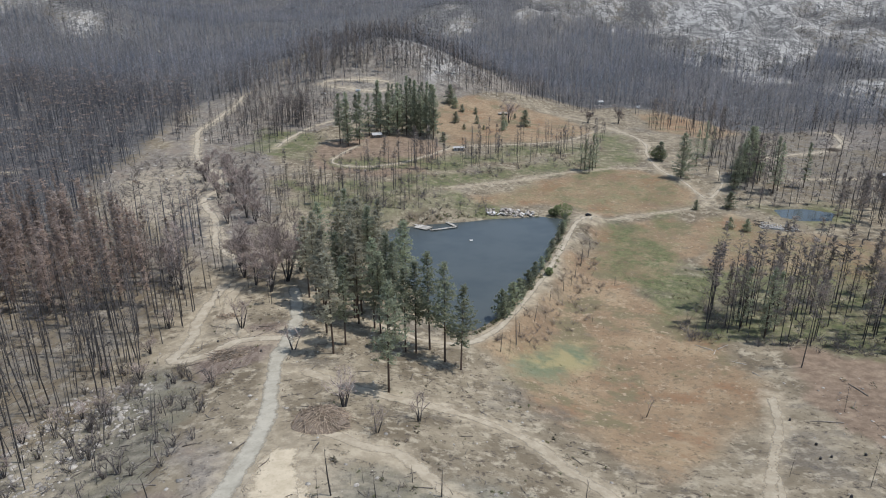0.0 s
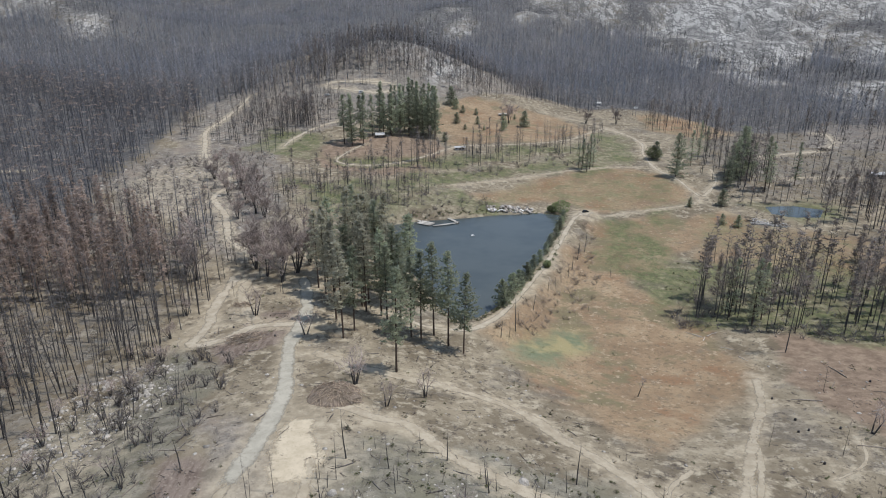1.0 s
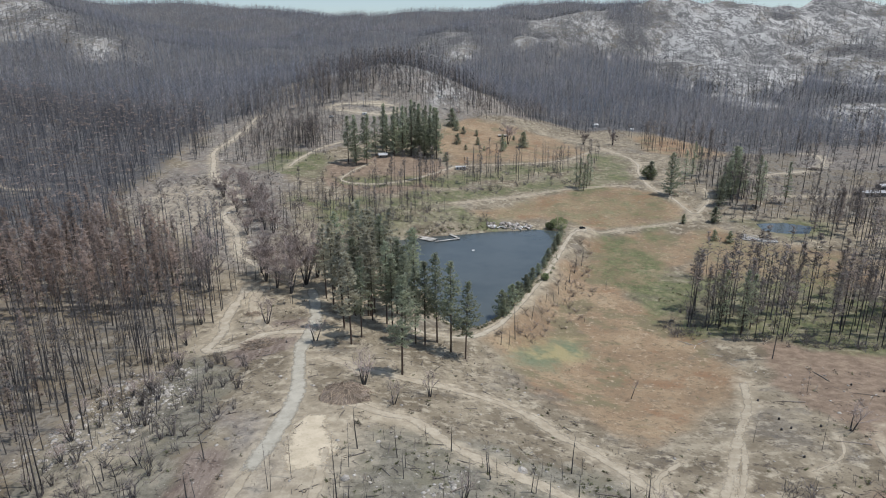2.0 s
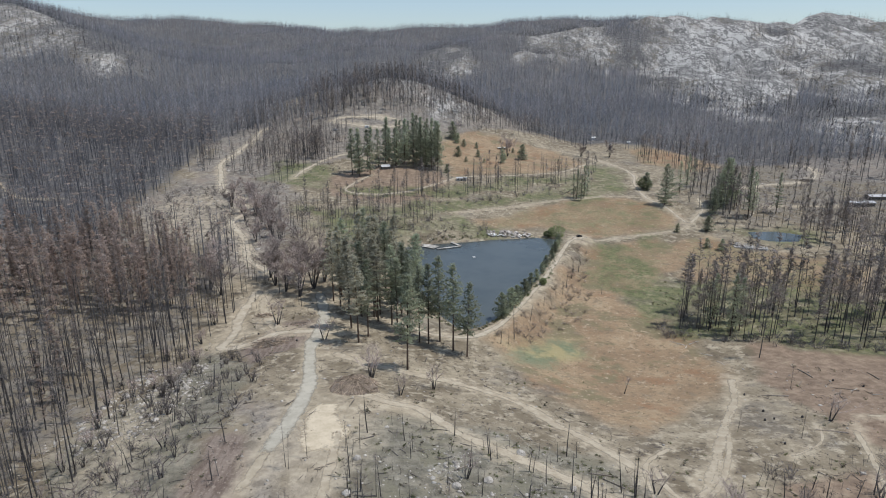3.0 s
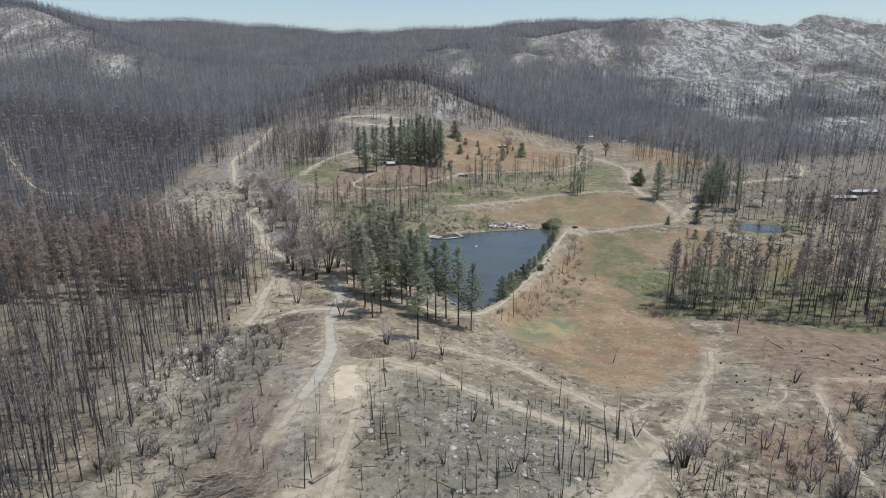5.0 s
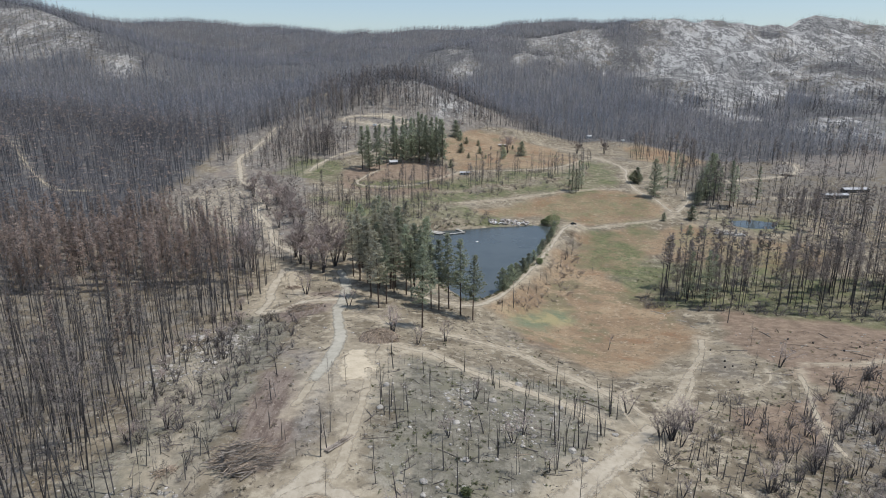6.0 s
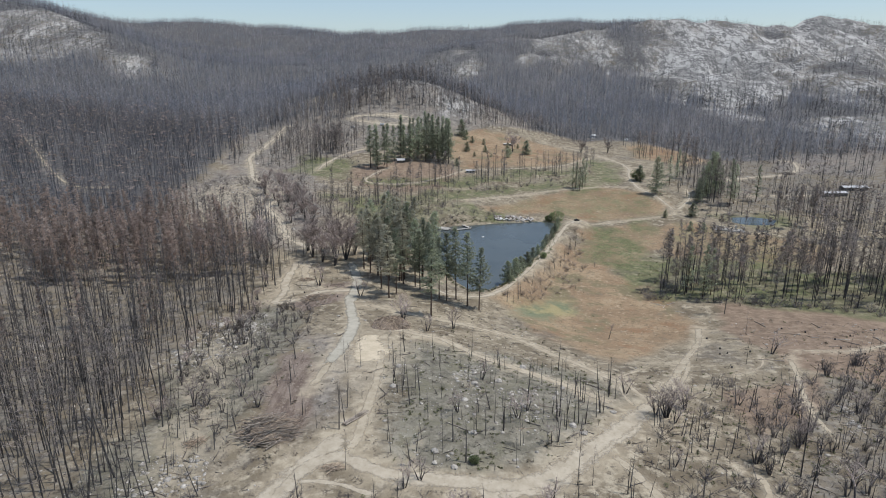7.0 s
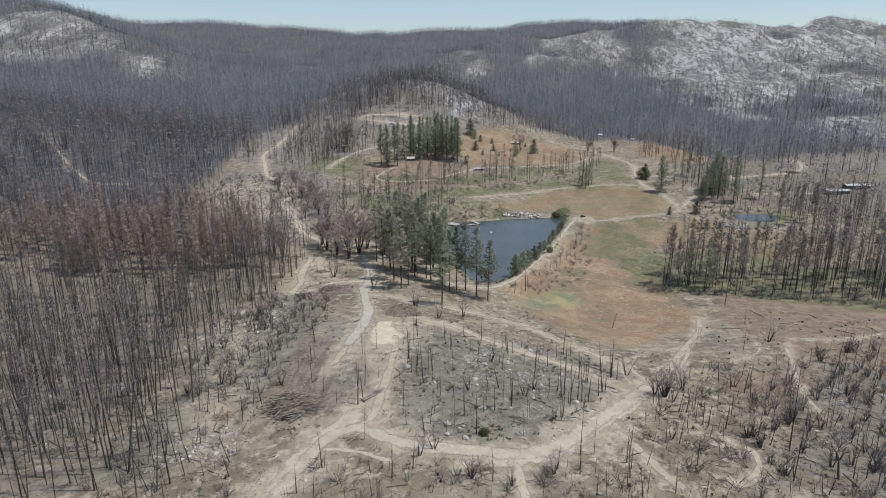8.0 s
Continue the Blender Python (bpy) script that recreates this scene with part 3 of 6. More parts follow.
def trodden():
    """Bare shoulders along the roads, 0 to 1."""
    out = np.zeros(MX.shape)
    for name, pts, width, material, label, lift in ROUTES:
        line = curve_through(pts, 3.0)
        lo, hi = line.min(0) - 22, line.max(0) + 22
        i0, i1 = np.searchsorted(GX, (lo[0], hi[0]))
        j0, j1 = np.searchsorted(GY, (lo[1], hi[1]))
        x, y = MX[j0:j1, i0:i1], MY[j0:j1, i0:i1]
        d, z = polyline_near(x, y, [(*p, 0.0) for p in line])
        d = d + 1.6 * wave(x, y, 9, 26) + 1.2 * wave(x, y, 22, 27)
        out[j0:j1, i0:i1] = np.maximum(out[j0:j1, i0:i1], smooth(width * 2.0 + 1.2, width * 0.5, d))
    return out


def build_ground():
    ny, nx = MX.shape
    me = bpy.data.meshes.new("ground")
    co = np.stack([MX, MY, MZ], -1).reshape(-1, 3)
    idx = np.arange(nx * ny).reshape(ny, nx)
    quads = np.stack([idx[:-1, :-1], idx[:-1, 1:], idx[1:, 1:], idx[1:, :-1]], -1).reshape(-1, 4)
    fill_mesh(me, co, quads)
    me.materials.append(GROUND)
    rock = bare_rock(MX, MY)
    wood = np.maximum(smooth(-8 - 24 * smooth(280, 380, MY), 26 + 8 * smooth(280, 380, MY), polygon_depth(MX, MY, WOOD_WEST) + 10 * wave(MX, MY, 40, 64)) * (0.42 + 0.53 * smooth(280, 440, MY)), smooth(-55, 25, beyond_foot(MX, MY) + 40 * wave(MX, MY, 60, 66)) * (1 - 0.75 * smooth(190, 120, np.hypot(MX + 80, (MY - 860) * 0.9))))
    layers = {
        "meadow": soft_zone([FIELD, FIELD_NORTH, FIELD_HILL, FIELD_EAST, FIELD_POOL], 9, 31),
        "green": np.maximum(soft_zone(GREENS, 12, 35, 12) * 0.8, soft_zone([FIELD_NORTH, FIELD_POOL, [(84, 328), (99, 394), (150, 410), (150, 364), (116, 310)]], 14, 71) * 0.46),
        "lush": soft_zone(LUSH, 14, 39, 8) * 0.85,
        "ash": soft_zone(ASHES, 12, 43) * 0.85,
        "grey": soft_zone(GREY, 14, 51, 12),
        "brown": soft_zone(BROWN, 8, 47),
        "chips": soft_zone([[(-70, 128), (-58, 124), (-54, 98), (-52, 77), (-53, 64), (-62, 66), (-68, 99)], [(-80, 232), (-62, 238), (-64, 205), (-80, 190), (-90, 200)]], 6, 67, 4) * 1.25,
        "granite": rock,
        "worn": np.maximum(trodden() * 0.66, soft_zone([[(-236, 425), (-238, 478), (-213, 500), (-175, 472), (-142, 372), (-156, 352), (-202, 362)], [(-118, 165), (-95, 160), (-80, 112), (-76, 79), (-70, 44), (-90, 46), (-108, 108)]], 16, 57) * 0.56),
        "char": np.clip(np.maximum(wood, np.maximum(0.44 * soft_zone([[(190, 450), (330, 430), (430, 450), (540, 690), (300, 720), (200, 690), (235, 600)]], 20, 69), 0.5 * soft_zone([[(-262, 690), (-225, 745), (-150, 740), (-90, 790), (-130, 860), (-250, 820)]], 16, 75))) + 0.42 * soft_zone([[(131, 129), (192, 162), (190, 60), (111, 20), (73, 32), (96, 84)]], 12, 73) - 0.8 * rock, 0, 1),
    }
    for name, values in layers.items():
        me.attributes.new(name, "FLOAT", "POINT").data.foreach_set("value", values.astype(np.float32).ravel())
    me.polygons.foreach_set("use_smooth", np.ones(len(me.polygons), bool))
    ob = new("ground", me)
    tagged(ob, "burnt valley floor of ash, bare dirt, dry meadow and granite hills", "ground", kind="structure")


def fill_mesh(me, co, faces, mats=None, **attributes):
    """Fills a mesh from arrays of places and of faces with equally many corners."""
    me.vertices.add(len(co))
    me.vertices.foreach_set("co", np.asarray(co, np.float32).ravel())
    k = faces.shape[1]
    me.loops.add(faces.size)
    me.loops.foreach_set("vertex_index", faces.astype(np.int32).ravel())
    me.polygons.add(len(faces))
    me.polygons.foreach_set("loop_start", np.arange(0, faces.size, k, dtype=np.int32))
    if mats is not None:
        me.polygons.foreach_set("material_index", mats.astype(np.int32))
    for name, values in attributes.items():
        me.attributes.new(name, "FLOAT", "POINT").data.foreach_set("value", np.asarray(values, np.float32))
    me.update(calc_edges=True)


build_ground()


# ---------------------------------------------------------------- water and roads
def water_sheet(name, outline, z, label):
    me = bpy.data.meshes.new(name)
    cx, cy = sum(p[0] for p in outline) / len(outline), sum(p[1] for p in outline) / len(outline)
    pts = [(cx + (x - cx) * 1.0, cy + (y - cy) * 1.0, z) for x, y in outline]
    bm = bmesh.new()
    grown = []
    for i, p in enumerate(pts):
        a, b = Vector(pts[i - 1]), Vector(pts[(i + 1) % len(pts)])
        out = (b - a).cross(Vector((0, 0, 1))).normalized()
        if out.dot(Vector(p) - Vector((cx, cy, z))) < 0:
            out = -out
        grown.append(bm.verts.new(Vector(p) + out * 5.0))
    bm.faces.new(grown)
    bmesh.ops.triangulate(bm, faces=bm.faces[:])
    bm.normal_update()
    if sum(f.normal.z for f in bm.faces) < 0:
        bmesh.ops.reverse_faces(bm, faces=bm.faces[:])
    bm.to_mesh(me)
    bm.free()
    me.materials.append(WATER)
    tagged(new(name, me), label, "water", kind="structure")


water_sheet("pond_water", POND, POND_Z, "still dark blue pond behind an earth dam")
water_sheet("tarn_water", TARN, TARN_Z, "small still blue-grey pool among burnt trees")


def road(name, pts, width, material, label, lift=0.10, category="road"):
    line = curve_through(pts, 2.0)
    way = np.gradient(line, axis=0)
    way /= np.linalg.norm(way, axis=1)[:, None] + 1e-9
    side = np.stack([-way[:, 1], way[:, 0]], 1)
    w = width * 0.95 * (1 + 0.22 * wave(line[:, 0], line[:, 1], 14, len(pts)))
    if material is SAND:
        w = w * np.sqrt(1 - 0.96 * np.linspace(-1, 1, len(line)) ** 2)
    lanes = np.array([-1, -0.66, -0.33, 0, 0.33, 0.66, 1.0])
    xy = line[:, None, :] + side[:, None, :] * (lanes[None, :, None] * w[:, None, None])
    z = height(xy[..., 0], xy[..., 1]) + lift * 0.2 + 0.0003 * np.hypot(xy[..., 0], xy[..., 1])
    co = np.concatenate([xy, z[..., None]], -1).reshape(-1, 3)
    n, m = len(line), len(lanes)
    idx = np.arange(n * m).reshape(n, m)
    quads = np.stack([idx[:-1, :-1], idx[1:, :-1], idx[1:, 1:], idx[:-1, 1:]], -1).reshape(-1, 4)[:, ::-1]
    me = bpy.data.meshes.new(name)
    ends = np.clip(np.minimum(np.arange(n), np.arange(n)[::-1]) / 3.0, 0, 1)
    across = np.maximum(np.broadcast_to(np.array([1.9, 0.95, 0.45, 0.0, 0.45, 0.95, 1.9]), (n, m)), 1.9 - ends[:, None] * 1.9)
    fill_mesh(me, co, quads, across=across.ravel())
    me.materials.append(material)
    return tagged(new(name, me), label, category, kind="structure")


for route in ROUTES:
    road(*route)



# ---------------------------------------------------------------- plant shapes
class Shape:
    """Triangles gathered with a material slot each."""

    def __init__(self):
        self.co, self.tris, self.slot = [], [], []

    def tri(self, a, b, c, slot=0):
        n = len(self.co)
        self.co += [a, b, c]
        self.tris.append((n, n + 1, n + 2))
        self.slot.append(slot)

    def tube(self, pts, radii, sides, slot=0):
        """A tapered limb along points; the last ring closes to a tip."""
        pts = [Vector(p) for p in pts]
        rings = []
        for i, p in enumerate(pts[:-1]):
            d = (pts[i + 1] - pts[max(i - 1, 0)]).normalized()
            u = d.orthogonal().normalized()
            v = d.cross(u)
            n = len(self.co)
            self.co += [tuple(p + radii[i] * (math.cos(a) * u + math.sin(a) * v)) for a in (2 * math.pi * k / sides for k in range(sides))]
            rings.append(n)
        for a, b in zip(rings, rings[1:]):
            for k in range(sides):
                m = (k + 1) % sides
                self.tris += [(a + k, a + m, b + m), (a + k, b + m, b + k)]
                self.slot += [slot, slot]
        tip = len(self.co)
        self.co.append(tuple(pts[-1]))
        for k in range(sides):
            self.tris.append((rings[-1] + k, rings[-1] + (k + 1) % sides, tip))
            self.slot.append(slot)

    def blade(self, p, d, width, slot=0):
        """A flat twig or spray from p along d."""
        d = Vector(d)
        u = d.cross(Vector((random.uniform(-1, 1), random.uniform(-1, 1), random.uniform(-1, 1)))).normalized() * width * 0.5
        p = Vector(p)
        self.tri(tuple(p - u), tuple(p + u), tuple(p + d), slot)

    def tuft(self, p, size, count, slot, lift=0.2, width=0.45, flat=False):
        """A spray of needle blades around p; flat ones spread level and lean every way."""
        if flat:
            for _ in range(count):
                d = Vector((random.gauss(0, 1), random.gauss(0, 1), random.gauss(0, 0.35) + lift)).normalized() * size * random.uniform(0.6, 1.2)
                u = d.cross(Vector((random.gauss(0, 0.95), random.gauss(0, 0.95), 1))).normalized() * size * width * 0.5
                self.tri(tuple(p - u), tuple(p + u), tuple(p + d), slot)
            return
        for _ in range(count):
            d = Vector((random.gauss(0, 1), random.gauss(0, 1), random.gauss(0, 0.55) + lift)).normalized() * size * random.uniform(0.6, 1.2)
            self.blade(p, d, size * width, slot)

    def arrays(self):
        return np.array(self.co, float), np.array(self.tris, np.int64), np.array(self.slot, np.int64)

    def mesh(self, name, materials):
        me = bpy.data.meshes.new(name)
        co, tris, slot = self.arrays()
        fill_mesh(me, co, tris, slot, tint=np.full(len(co), 0.5))
        for m in materials:
            me.materials.append(m)
        return me


def stem(s, tall, r, sides, bend, parts=4, slot=0):
    a, sway = random.uniform(0, 6.28), random.uniform(0, bend) * tall
    pts = [(sway * (k / parts) ** 2 * math.cos(a), sway * (k / parts) ** 2 * math.sin(a), tall * k / parts) for k in range(parts + 1)]
    s.tube([(pts[0][0], pts[0][1], -0.8)] + pts[1:], [r * (1 - 0.9 * k / parts) for k in range(parts)], sides, slot)

    def along(f):
        return Vector((sway * f * f * math.cos(a), sway * f * f * math.sin(a), tall * f))
    return along


def burnt_conifer(detail, rust=0.0, bare=0.35, share_of_limbs=1.0):
    """A burnt conifer 25 m tall: black trunk, short dead limbs with fine twigs, some scorched needles (slots 0, 1, 2)."""
    trunk, limbs = Shape(), Shape()
    tall = 25.0
    along = stem(trunk, tall, (0.205, 0.185, 0.175, 0.205)[detail], (3, 4, 7, 3)[detail], 0.02, (1, 3, 5, 1)[detail])
    count = int((17, 34, 90, 9)[detail] * share_of_limbs)
    spread = random.uniform(0.7, 1.15)
    for k in range(count):
        f = bare + (0.985 - bare) * (k + random.random()) / count
        a = random.uniform(0, 6.28)
        reach = spread * (2.1 * (1 - f) / (1 - bare) + 0.5) * random.uniform(0.5, 1.2) * (1.0 + 0.25 * (rust > 0.4))
        d = Vector((math.cos(a), math.sin(a), random.uniform(-0.05, 1.0))) * reach * (0.9 if detail == 1 else 1.0)
        p = along(f)
        if detail in (0, 3):
            d.z += random.uniform(0.3, 1.5)
            limbs.blade(p, d * 1.25, (0.42 if detail == 0 else 1.0) + 0.3 * rust, 2 if random.random() < rust else 1)
            continue
        if detail == 2:
            limbs.tube([p, p + d * 0.55, p + d + Vector((0, 0, 0.25))], [0.045, 0.028], 3, 1)
        else:
            limbs.blade(p, d, 0.11, 1)
        for _ in range((0, 6, 11)[detail]):
            q = p + d * random.uniform(0.25, 0.95)
            e = (d * 0.45 + Vector((random.gauss(0, 0.4), random.gauss(0, 0.4), random.gauss(0.15, 0.4)))) * 0.9
            limbs.blade(q, e * 1.3, 0.10 if detail == 1 else 0.07, 2 if rust > 0.7 else 1)
        if random.random() < rust:
            for _ in range((0, 4, 7)[detail]):
                limbs.tuft(p + d * random.uniform(0.05, 1.15) + Vector((random.gauss(0, 0.2), random.gauss(0, 0.2), random.gauss(0, 0.25))), 1.25 if detail == 1 else 0.75, 4, 2, 0.1, 0.22, True)
    return trunk, limbs


def live_pine(tall=30.0, bare=0.38, broad=1.0, limbs=92, blade=0.30):
    """A living pine: tapered trunk, drooping limbs with needle tufts, open gaps and an uneven outline."""
    trunk, crown = Shape(), Shape()
    along = stem(trunk, tall, 0.0085 * tall + 0.07, 8, 0.012, 5)
    for k in range(int(bare * 22)):
        a, f = random.uniform(0, 6.28), random.uniform(0.15, bare)
        p = along(f)
        trunk.tube([p, p + Vector((math.cos(a), math.sin(a), -0.2)) * random.uniform(0.5, 1.6)], [0.04], 3)
    lean = random.uniform(0, 6.28)
    for k in range(limbs):
        f = bare + (0.985 - bare) * (k + random.random()) / limbs
        g = (f - bare) / (1 - bare)
        a = random.uniform(0, 6.28)
        reach = broad * tall * (0.142 * (1 - g) ** 0.78 * (0.66 + 0.34 * min(1, g * 5)) + 0.010) * random.uniform(0.72, 1.12) * (1 + 0.14 * math.cos(a - lean))
        p = along(f)
        d = Vector((math.cos(a), math.sin(a), random.uniform(-0.15, 0.15) + 0.5 * g)) * reach
        crown.tube([p, p + d * 0.9], [0.045], 3, 1)
        n = max(3, int(reach / 0.62))
        for j in range(n):
            q = p + d * (0.15 + 0.9 * (j + random.random()) / n) + Vector((random.gauss(0, 0.22), random.gauss(0, 0.22), random.gauss(0, 0.14))) * (0.4 + reach * 0.22)
            crown.tuft(q, random.uniform(0.75, 1.3) * (0.45 + 0.020 * tall), 5, 0, 0.45, blade, True)
    for _ in range(5):
        crown.tuft(along(0.97) + Vector((0, 0, random.uniform(-0.5, 0.4))), 0.7, 6, 0, 0.9, 0.35)
    return trunk, crown


def burnt_oak(tall=11.0, stems=5, twiggy=1.0, spread=0.42):
    """A many-stemmed burnt broadleaf tree: black forking stems and fine bare twigs."""
    woods, twigs = [], Shape()

    def grow(p, d, length, r, depth):
        bend = Vector((random.gauss(0, 0.12), random.gauss(0, 0.12), random.gauss(0.05, 0.08))) * length
        q = p + d * length * 0.55 + bend * 0.5
        end = p + d * length + bend
        (twigs if depth else woods[-1]).tube([p, q, end], [r, r * 0.72], 3 if depth else 5)
        for _ in range(3 if depth < 2 else int(4 * twiggy)):
            f = random.uniform(0.35, 1.0)
            base = q.lerp(end, max(0, (f - 0.55) / 0.45)) if f > 0.55 else p.lerp(q, f / 0.55)
            e = (d + Vector((random.gauss(0, 0.55), random.gauss(0, 0.55), random.gauss(0.12, 0.3)))).normalized()
            if depth < 2:
                grow(base, e, length * random.uniform(0.45, 0.68), r * 0.55, depth + 1)
            else:
                twigs.blade(base, e * length * random.uniform(0.5, 0.9), 0.06 + 0.012 * twiggy)
                for _ in range(3):
                    g = (e + Vector((random.gauss(0, 0.5), random.gauss(0, 0.5), random.gauss(-0.05, 0.5)))).normalized()
                    twigs.blade(base + e * length * 0.4, g * length * 0.45, 0.05)

    for k in range(stems):
        a = 2 * math.pi * (k + random.random() * 0.7) / stems
        woods.append(Shape())
        out = random.uniform(0.1, spread) if stems > 1 else 0.05
        grow(Vector((0.3 * math.cos(a), 0.3 * math.sin(a), -0.4)), Vector((out * math.cos(a), out * math.sin(a), 1)).normalized(), tall * random.uniform(0.42, 0.6), 0.16 + 0.006 * tall, 0)
    return woods, twigs


def burnt_sapling(tall=5.0, limbs=9):
    wood, twigs = Shape(), Shape()
    along = stem(wood, tall, 0.09, 4, 0.08, 3)
    for k in range(limbs):
        a, f = random.uniform(0, 6.28), random.uniform(0.25, 0.95)
        d = Vector((math.cos(a), math.sin(a), random.uniform(0.2, 1.1))) * random.uniform(0.3, 1.1) * (1.2 - f)
        twigs.tube([along(f), along(f) + d * 1.2], [0.028], 3)
        twigs.blade(along(f) + d * 0.6, (d + Vector((random.gauss(0, .3), random.gauss(0, .3), 0.3))) * 0.7, 0.04)
    return wood, twigs


def scrub(size=1.0, stalks=16, leaf=0.0):
    """A low bush of thin stalks; leaf: share of leafy sprays (slot 1)."""
    s = Shape()
    for _ in range(stalks):
        a, lean = random.uniform(0, 6.28), random.uniform(0.3, 1.4)
        d = Vector((math.cos(a) * lean, math.sin(a) * lean, 1)).normalized() * size * random.uniform(0.6, 1.3)
        p = Vector((random.gauss(0, 0.12) * size, random.gauss(0, 0.12) * size, -0.1))
        s.blade(p, d, 0.05 + 0.03 * size, 0)
        for _ in range(2 if size > 2 else 1):
            s.blade(p + d * random.uniform(0.4, 0.7), (d + Vector((random.gauss(0, .5), random.gauss(0, .5), 0)) * size) * 0.5, 0.04 + 0.02 * size, 0)
        if random.random() < leaf:
            s.tuft(p + d * random.uniform(0.4, 0.9), 0.38 * size, 5, 1, 0.2, 0.6)
    return s


def boulder(seed, flat=0.65):
    bm = bmesh.new()
    bmesh.ops.create_icosphere(bm, subdivisions=2, radius=1.0)
    for v in bm.verts:
        k = 1 + 0.34 * noise.noise(v.co * 1.3 + Vector((seed * 7.1, 0, 0))) + 0.12 * noise.noise(v.co * 3.1 + Vector((0, seed * 3.3, 0)))
        v.co = Vector((v.co.x * k, v.co.y * k * 0.85, v.co.z * k * flat))
    me = bpy.data.meshes.new("boulder")
    bm.to_mesh(me)
    bm.free()
    me.attributes.new("tint", "FLOAT", "POINT").data.foreach_set("value", np.full(len(me.vertices), 0.55, np.float32))
    return me


def joined(shapes):
    """Several shapes' triangles in one set of arrays."""
    co, tris, slot, n = [], [], [], 0
    for s in shapes:
        a, b, c = s.arrays()
        co.append(a), tris.append(b + n), slot.append(c)
        n += len(a)
    return np.concatenate(co), np.concatenate(tris), np.concatenate(slot)


def stuff(name, kinds, places, materials, label, category, seed, lean=0.02, stout=1.0):
    """One mesh of many plants. places: rows x, y, scale; kinds: arrays to draw from. Each stands on the ground."""
    rng = np.random.default_rng(seed)
    places = np.asarray(places, float)
    pick = rng.integers(0, len(kinds), len(places))
    cos, triangles, slots, tints, base = [], [], [], [], 0
    for k, (co, tris, slot) in enumerate(kinds):
        p = places[pick == k]
        if not len(p):
            continue
        n, v = len(p), len(co)
        a = rng.uniform(0, 2 * np.pi, n)
        lx, ly = rng.normal(0, lean, (2, n))
        z0 = height(p[:, 0], p[:, 1])
        s = p[:, 2]
        girth = s * rng.uniform(0.85, 1.2, n) * stout
        x = (co[None, :, 0] * np.cos(a)[:, None] - co[None, :, 1] * np.sin(a)[:, None]) * girth[:, None]
        y = (co[None, :, 0] * np.sin(a)[:, None] + co[None, :, 1] * np.cos(a)[:, None]) * girth[:, None]
        z = co[None, :, 2] * s[:, None]
        x, y = x + z * lx[:, None] + p[:, 0:1], y + z * ly[:, None] + p[:, 1:2]
        cos.append(np.stack([x, y, z + z0[:, None]], -1).reshape(-1, 3))
        triangles.append((tris[None] + (base + np.arange(n) * v)[:, None, None]).reshape(-1, 3))
        slots.append(np.tile(slot, n))
        tints.append(np.repeat(rng.uniform(0, 1, n), v))
        base += n * v
    me = bpy.data.meshes.new(name)
    fill_mesh(me, np.concatenate(cos), np.concatenate(triangles), np.concatenate(slots), tint=np.concatenate(tints))
    for m in materials:
        me.materials.append(m)
    return tagged(new(name, me), label, category, kind="stuff")


def plant(name, parts, label, category, group):
    """A plant as an Empty with its parts: (part name, mesh) pairs."""
    ob = new(name)
    ob.empty_display_size = 0.5
    for part_name, me in parts:
        new(part_name, me).parent = ob
    return tagged(ob, label, category, group)


def stand_at(ob, x, y, s, turn, lean=0.0, sink=0.1):
    m = pose(x, y, float(height(x, y)) - sink, random.gauss(0, lean), random.gauss(0, lean), turn)
    c = copy_thing(ob, m)
    c.scale = (s, s, s)
    return c


def remove_thing(ob):
    for o in (*ob.children_recursive, ob):
        bpy.data.objects.remove(o)


def scattered(outline, spacing, seed, edge=0.0):
    """Random places inside an outline, one for every spacing squared."""
    rng = np.random.default_rng(seed)
    xs, ys = [p[0] for p in outline], [p[1] for p in outline]
    n = int((max(xs) - min(xs)) * (max(ys) - min(ys)) / spacing ** 2)
    x, y = rng.uniform(min(xs), max(xs), n), rng.uniform(min(ys), max(ys), n)
    ok = polygon_depth(x, y, outline) > edge
    return np.stack([x[ok], y[ok]], 1)


ROAD_LINES = []
for ob in [o for o in scene.objects if o.name.startswith("road")]:
    c = np.empty(len(ob.data.vertices) * 3, np.float32)
    ob.data.vertices.foreach_get("co", c)
    c = c.reshape(-1, 7, 3)
    ROAD_LINES.append((c[:, 3, :2], float(np.linalg.norm(c[0, 6] - c[0, 0])) * 0.5))


def off_road(p, margin=0.6):
    """Keeps the places that no road, pond or pool covers."""
    keep = (polygon_depth(p[:, 0], p[:, 1], POND) < -3) & (polygon_depth(p[:, 0], p[:, 1], TARN) < -2)
    for line, half in ROAD_LINES:
        lo, hi = line.min(0) - half - 5, line.max(0) + half + 5
        near = np.where(keep & (p[:, 0] > lo[0]) & (p[:, 0] < hi[0]) & (p[:, 1] > lo[1]) & (p[:, 1] < hi[1]))[0]
        if len(near):
            d = np.hypot(p[near, 0][:, None] - line[None, :, 0], p[near, 1][:, None] - line[None, :, 1]).min(1)
            keep[near[d < half * 0.75 + margin]] = False
    return p[keep]



# ---------------------------------------------------------------- woods
BURNT = [CHAR_BARK, CHAR_TWIG, RUST]
SOOTY = [CHAR_BARK, BLACK_TWIG, RUST]
# burnt hill trees whose colours already carry the distance haze
HILL_BURNT_HAZED = [HAZED_FOREST_BARK, HAZED_FOREST_TWIG, HAZED_FOREST_TWIG]
rng = np.random.default_rng(5)


def sizes(p, mean, spread, seed):
    """Adds a scale for trees of about mean metres to places."""
    r = np.random.default_rng(seed)
    return np.concatenate([p, (np.clip(r.normal(mean, spread, len(p)), mean * 0.35, mean * 1.6) / 25.0)[:, None]], 1)


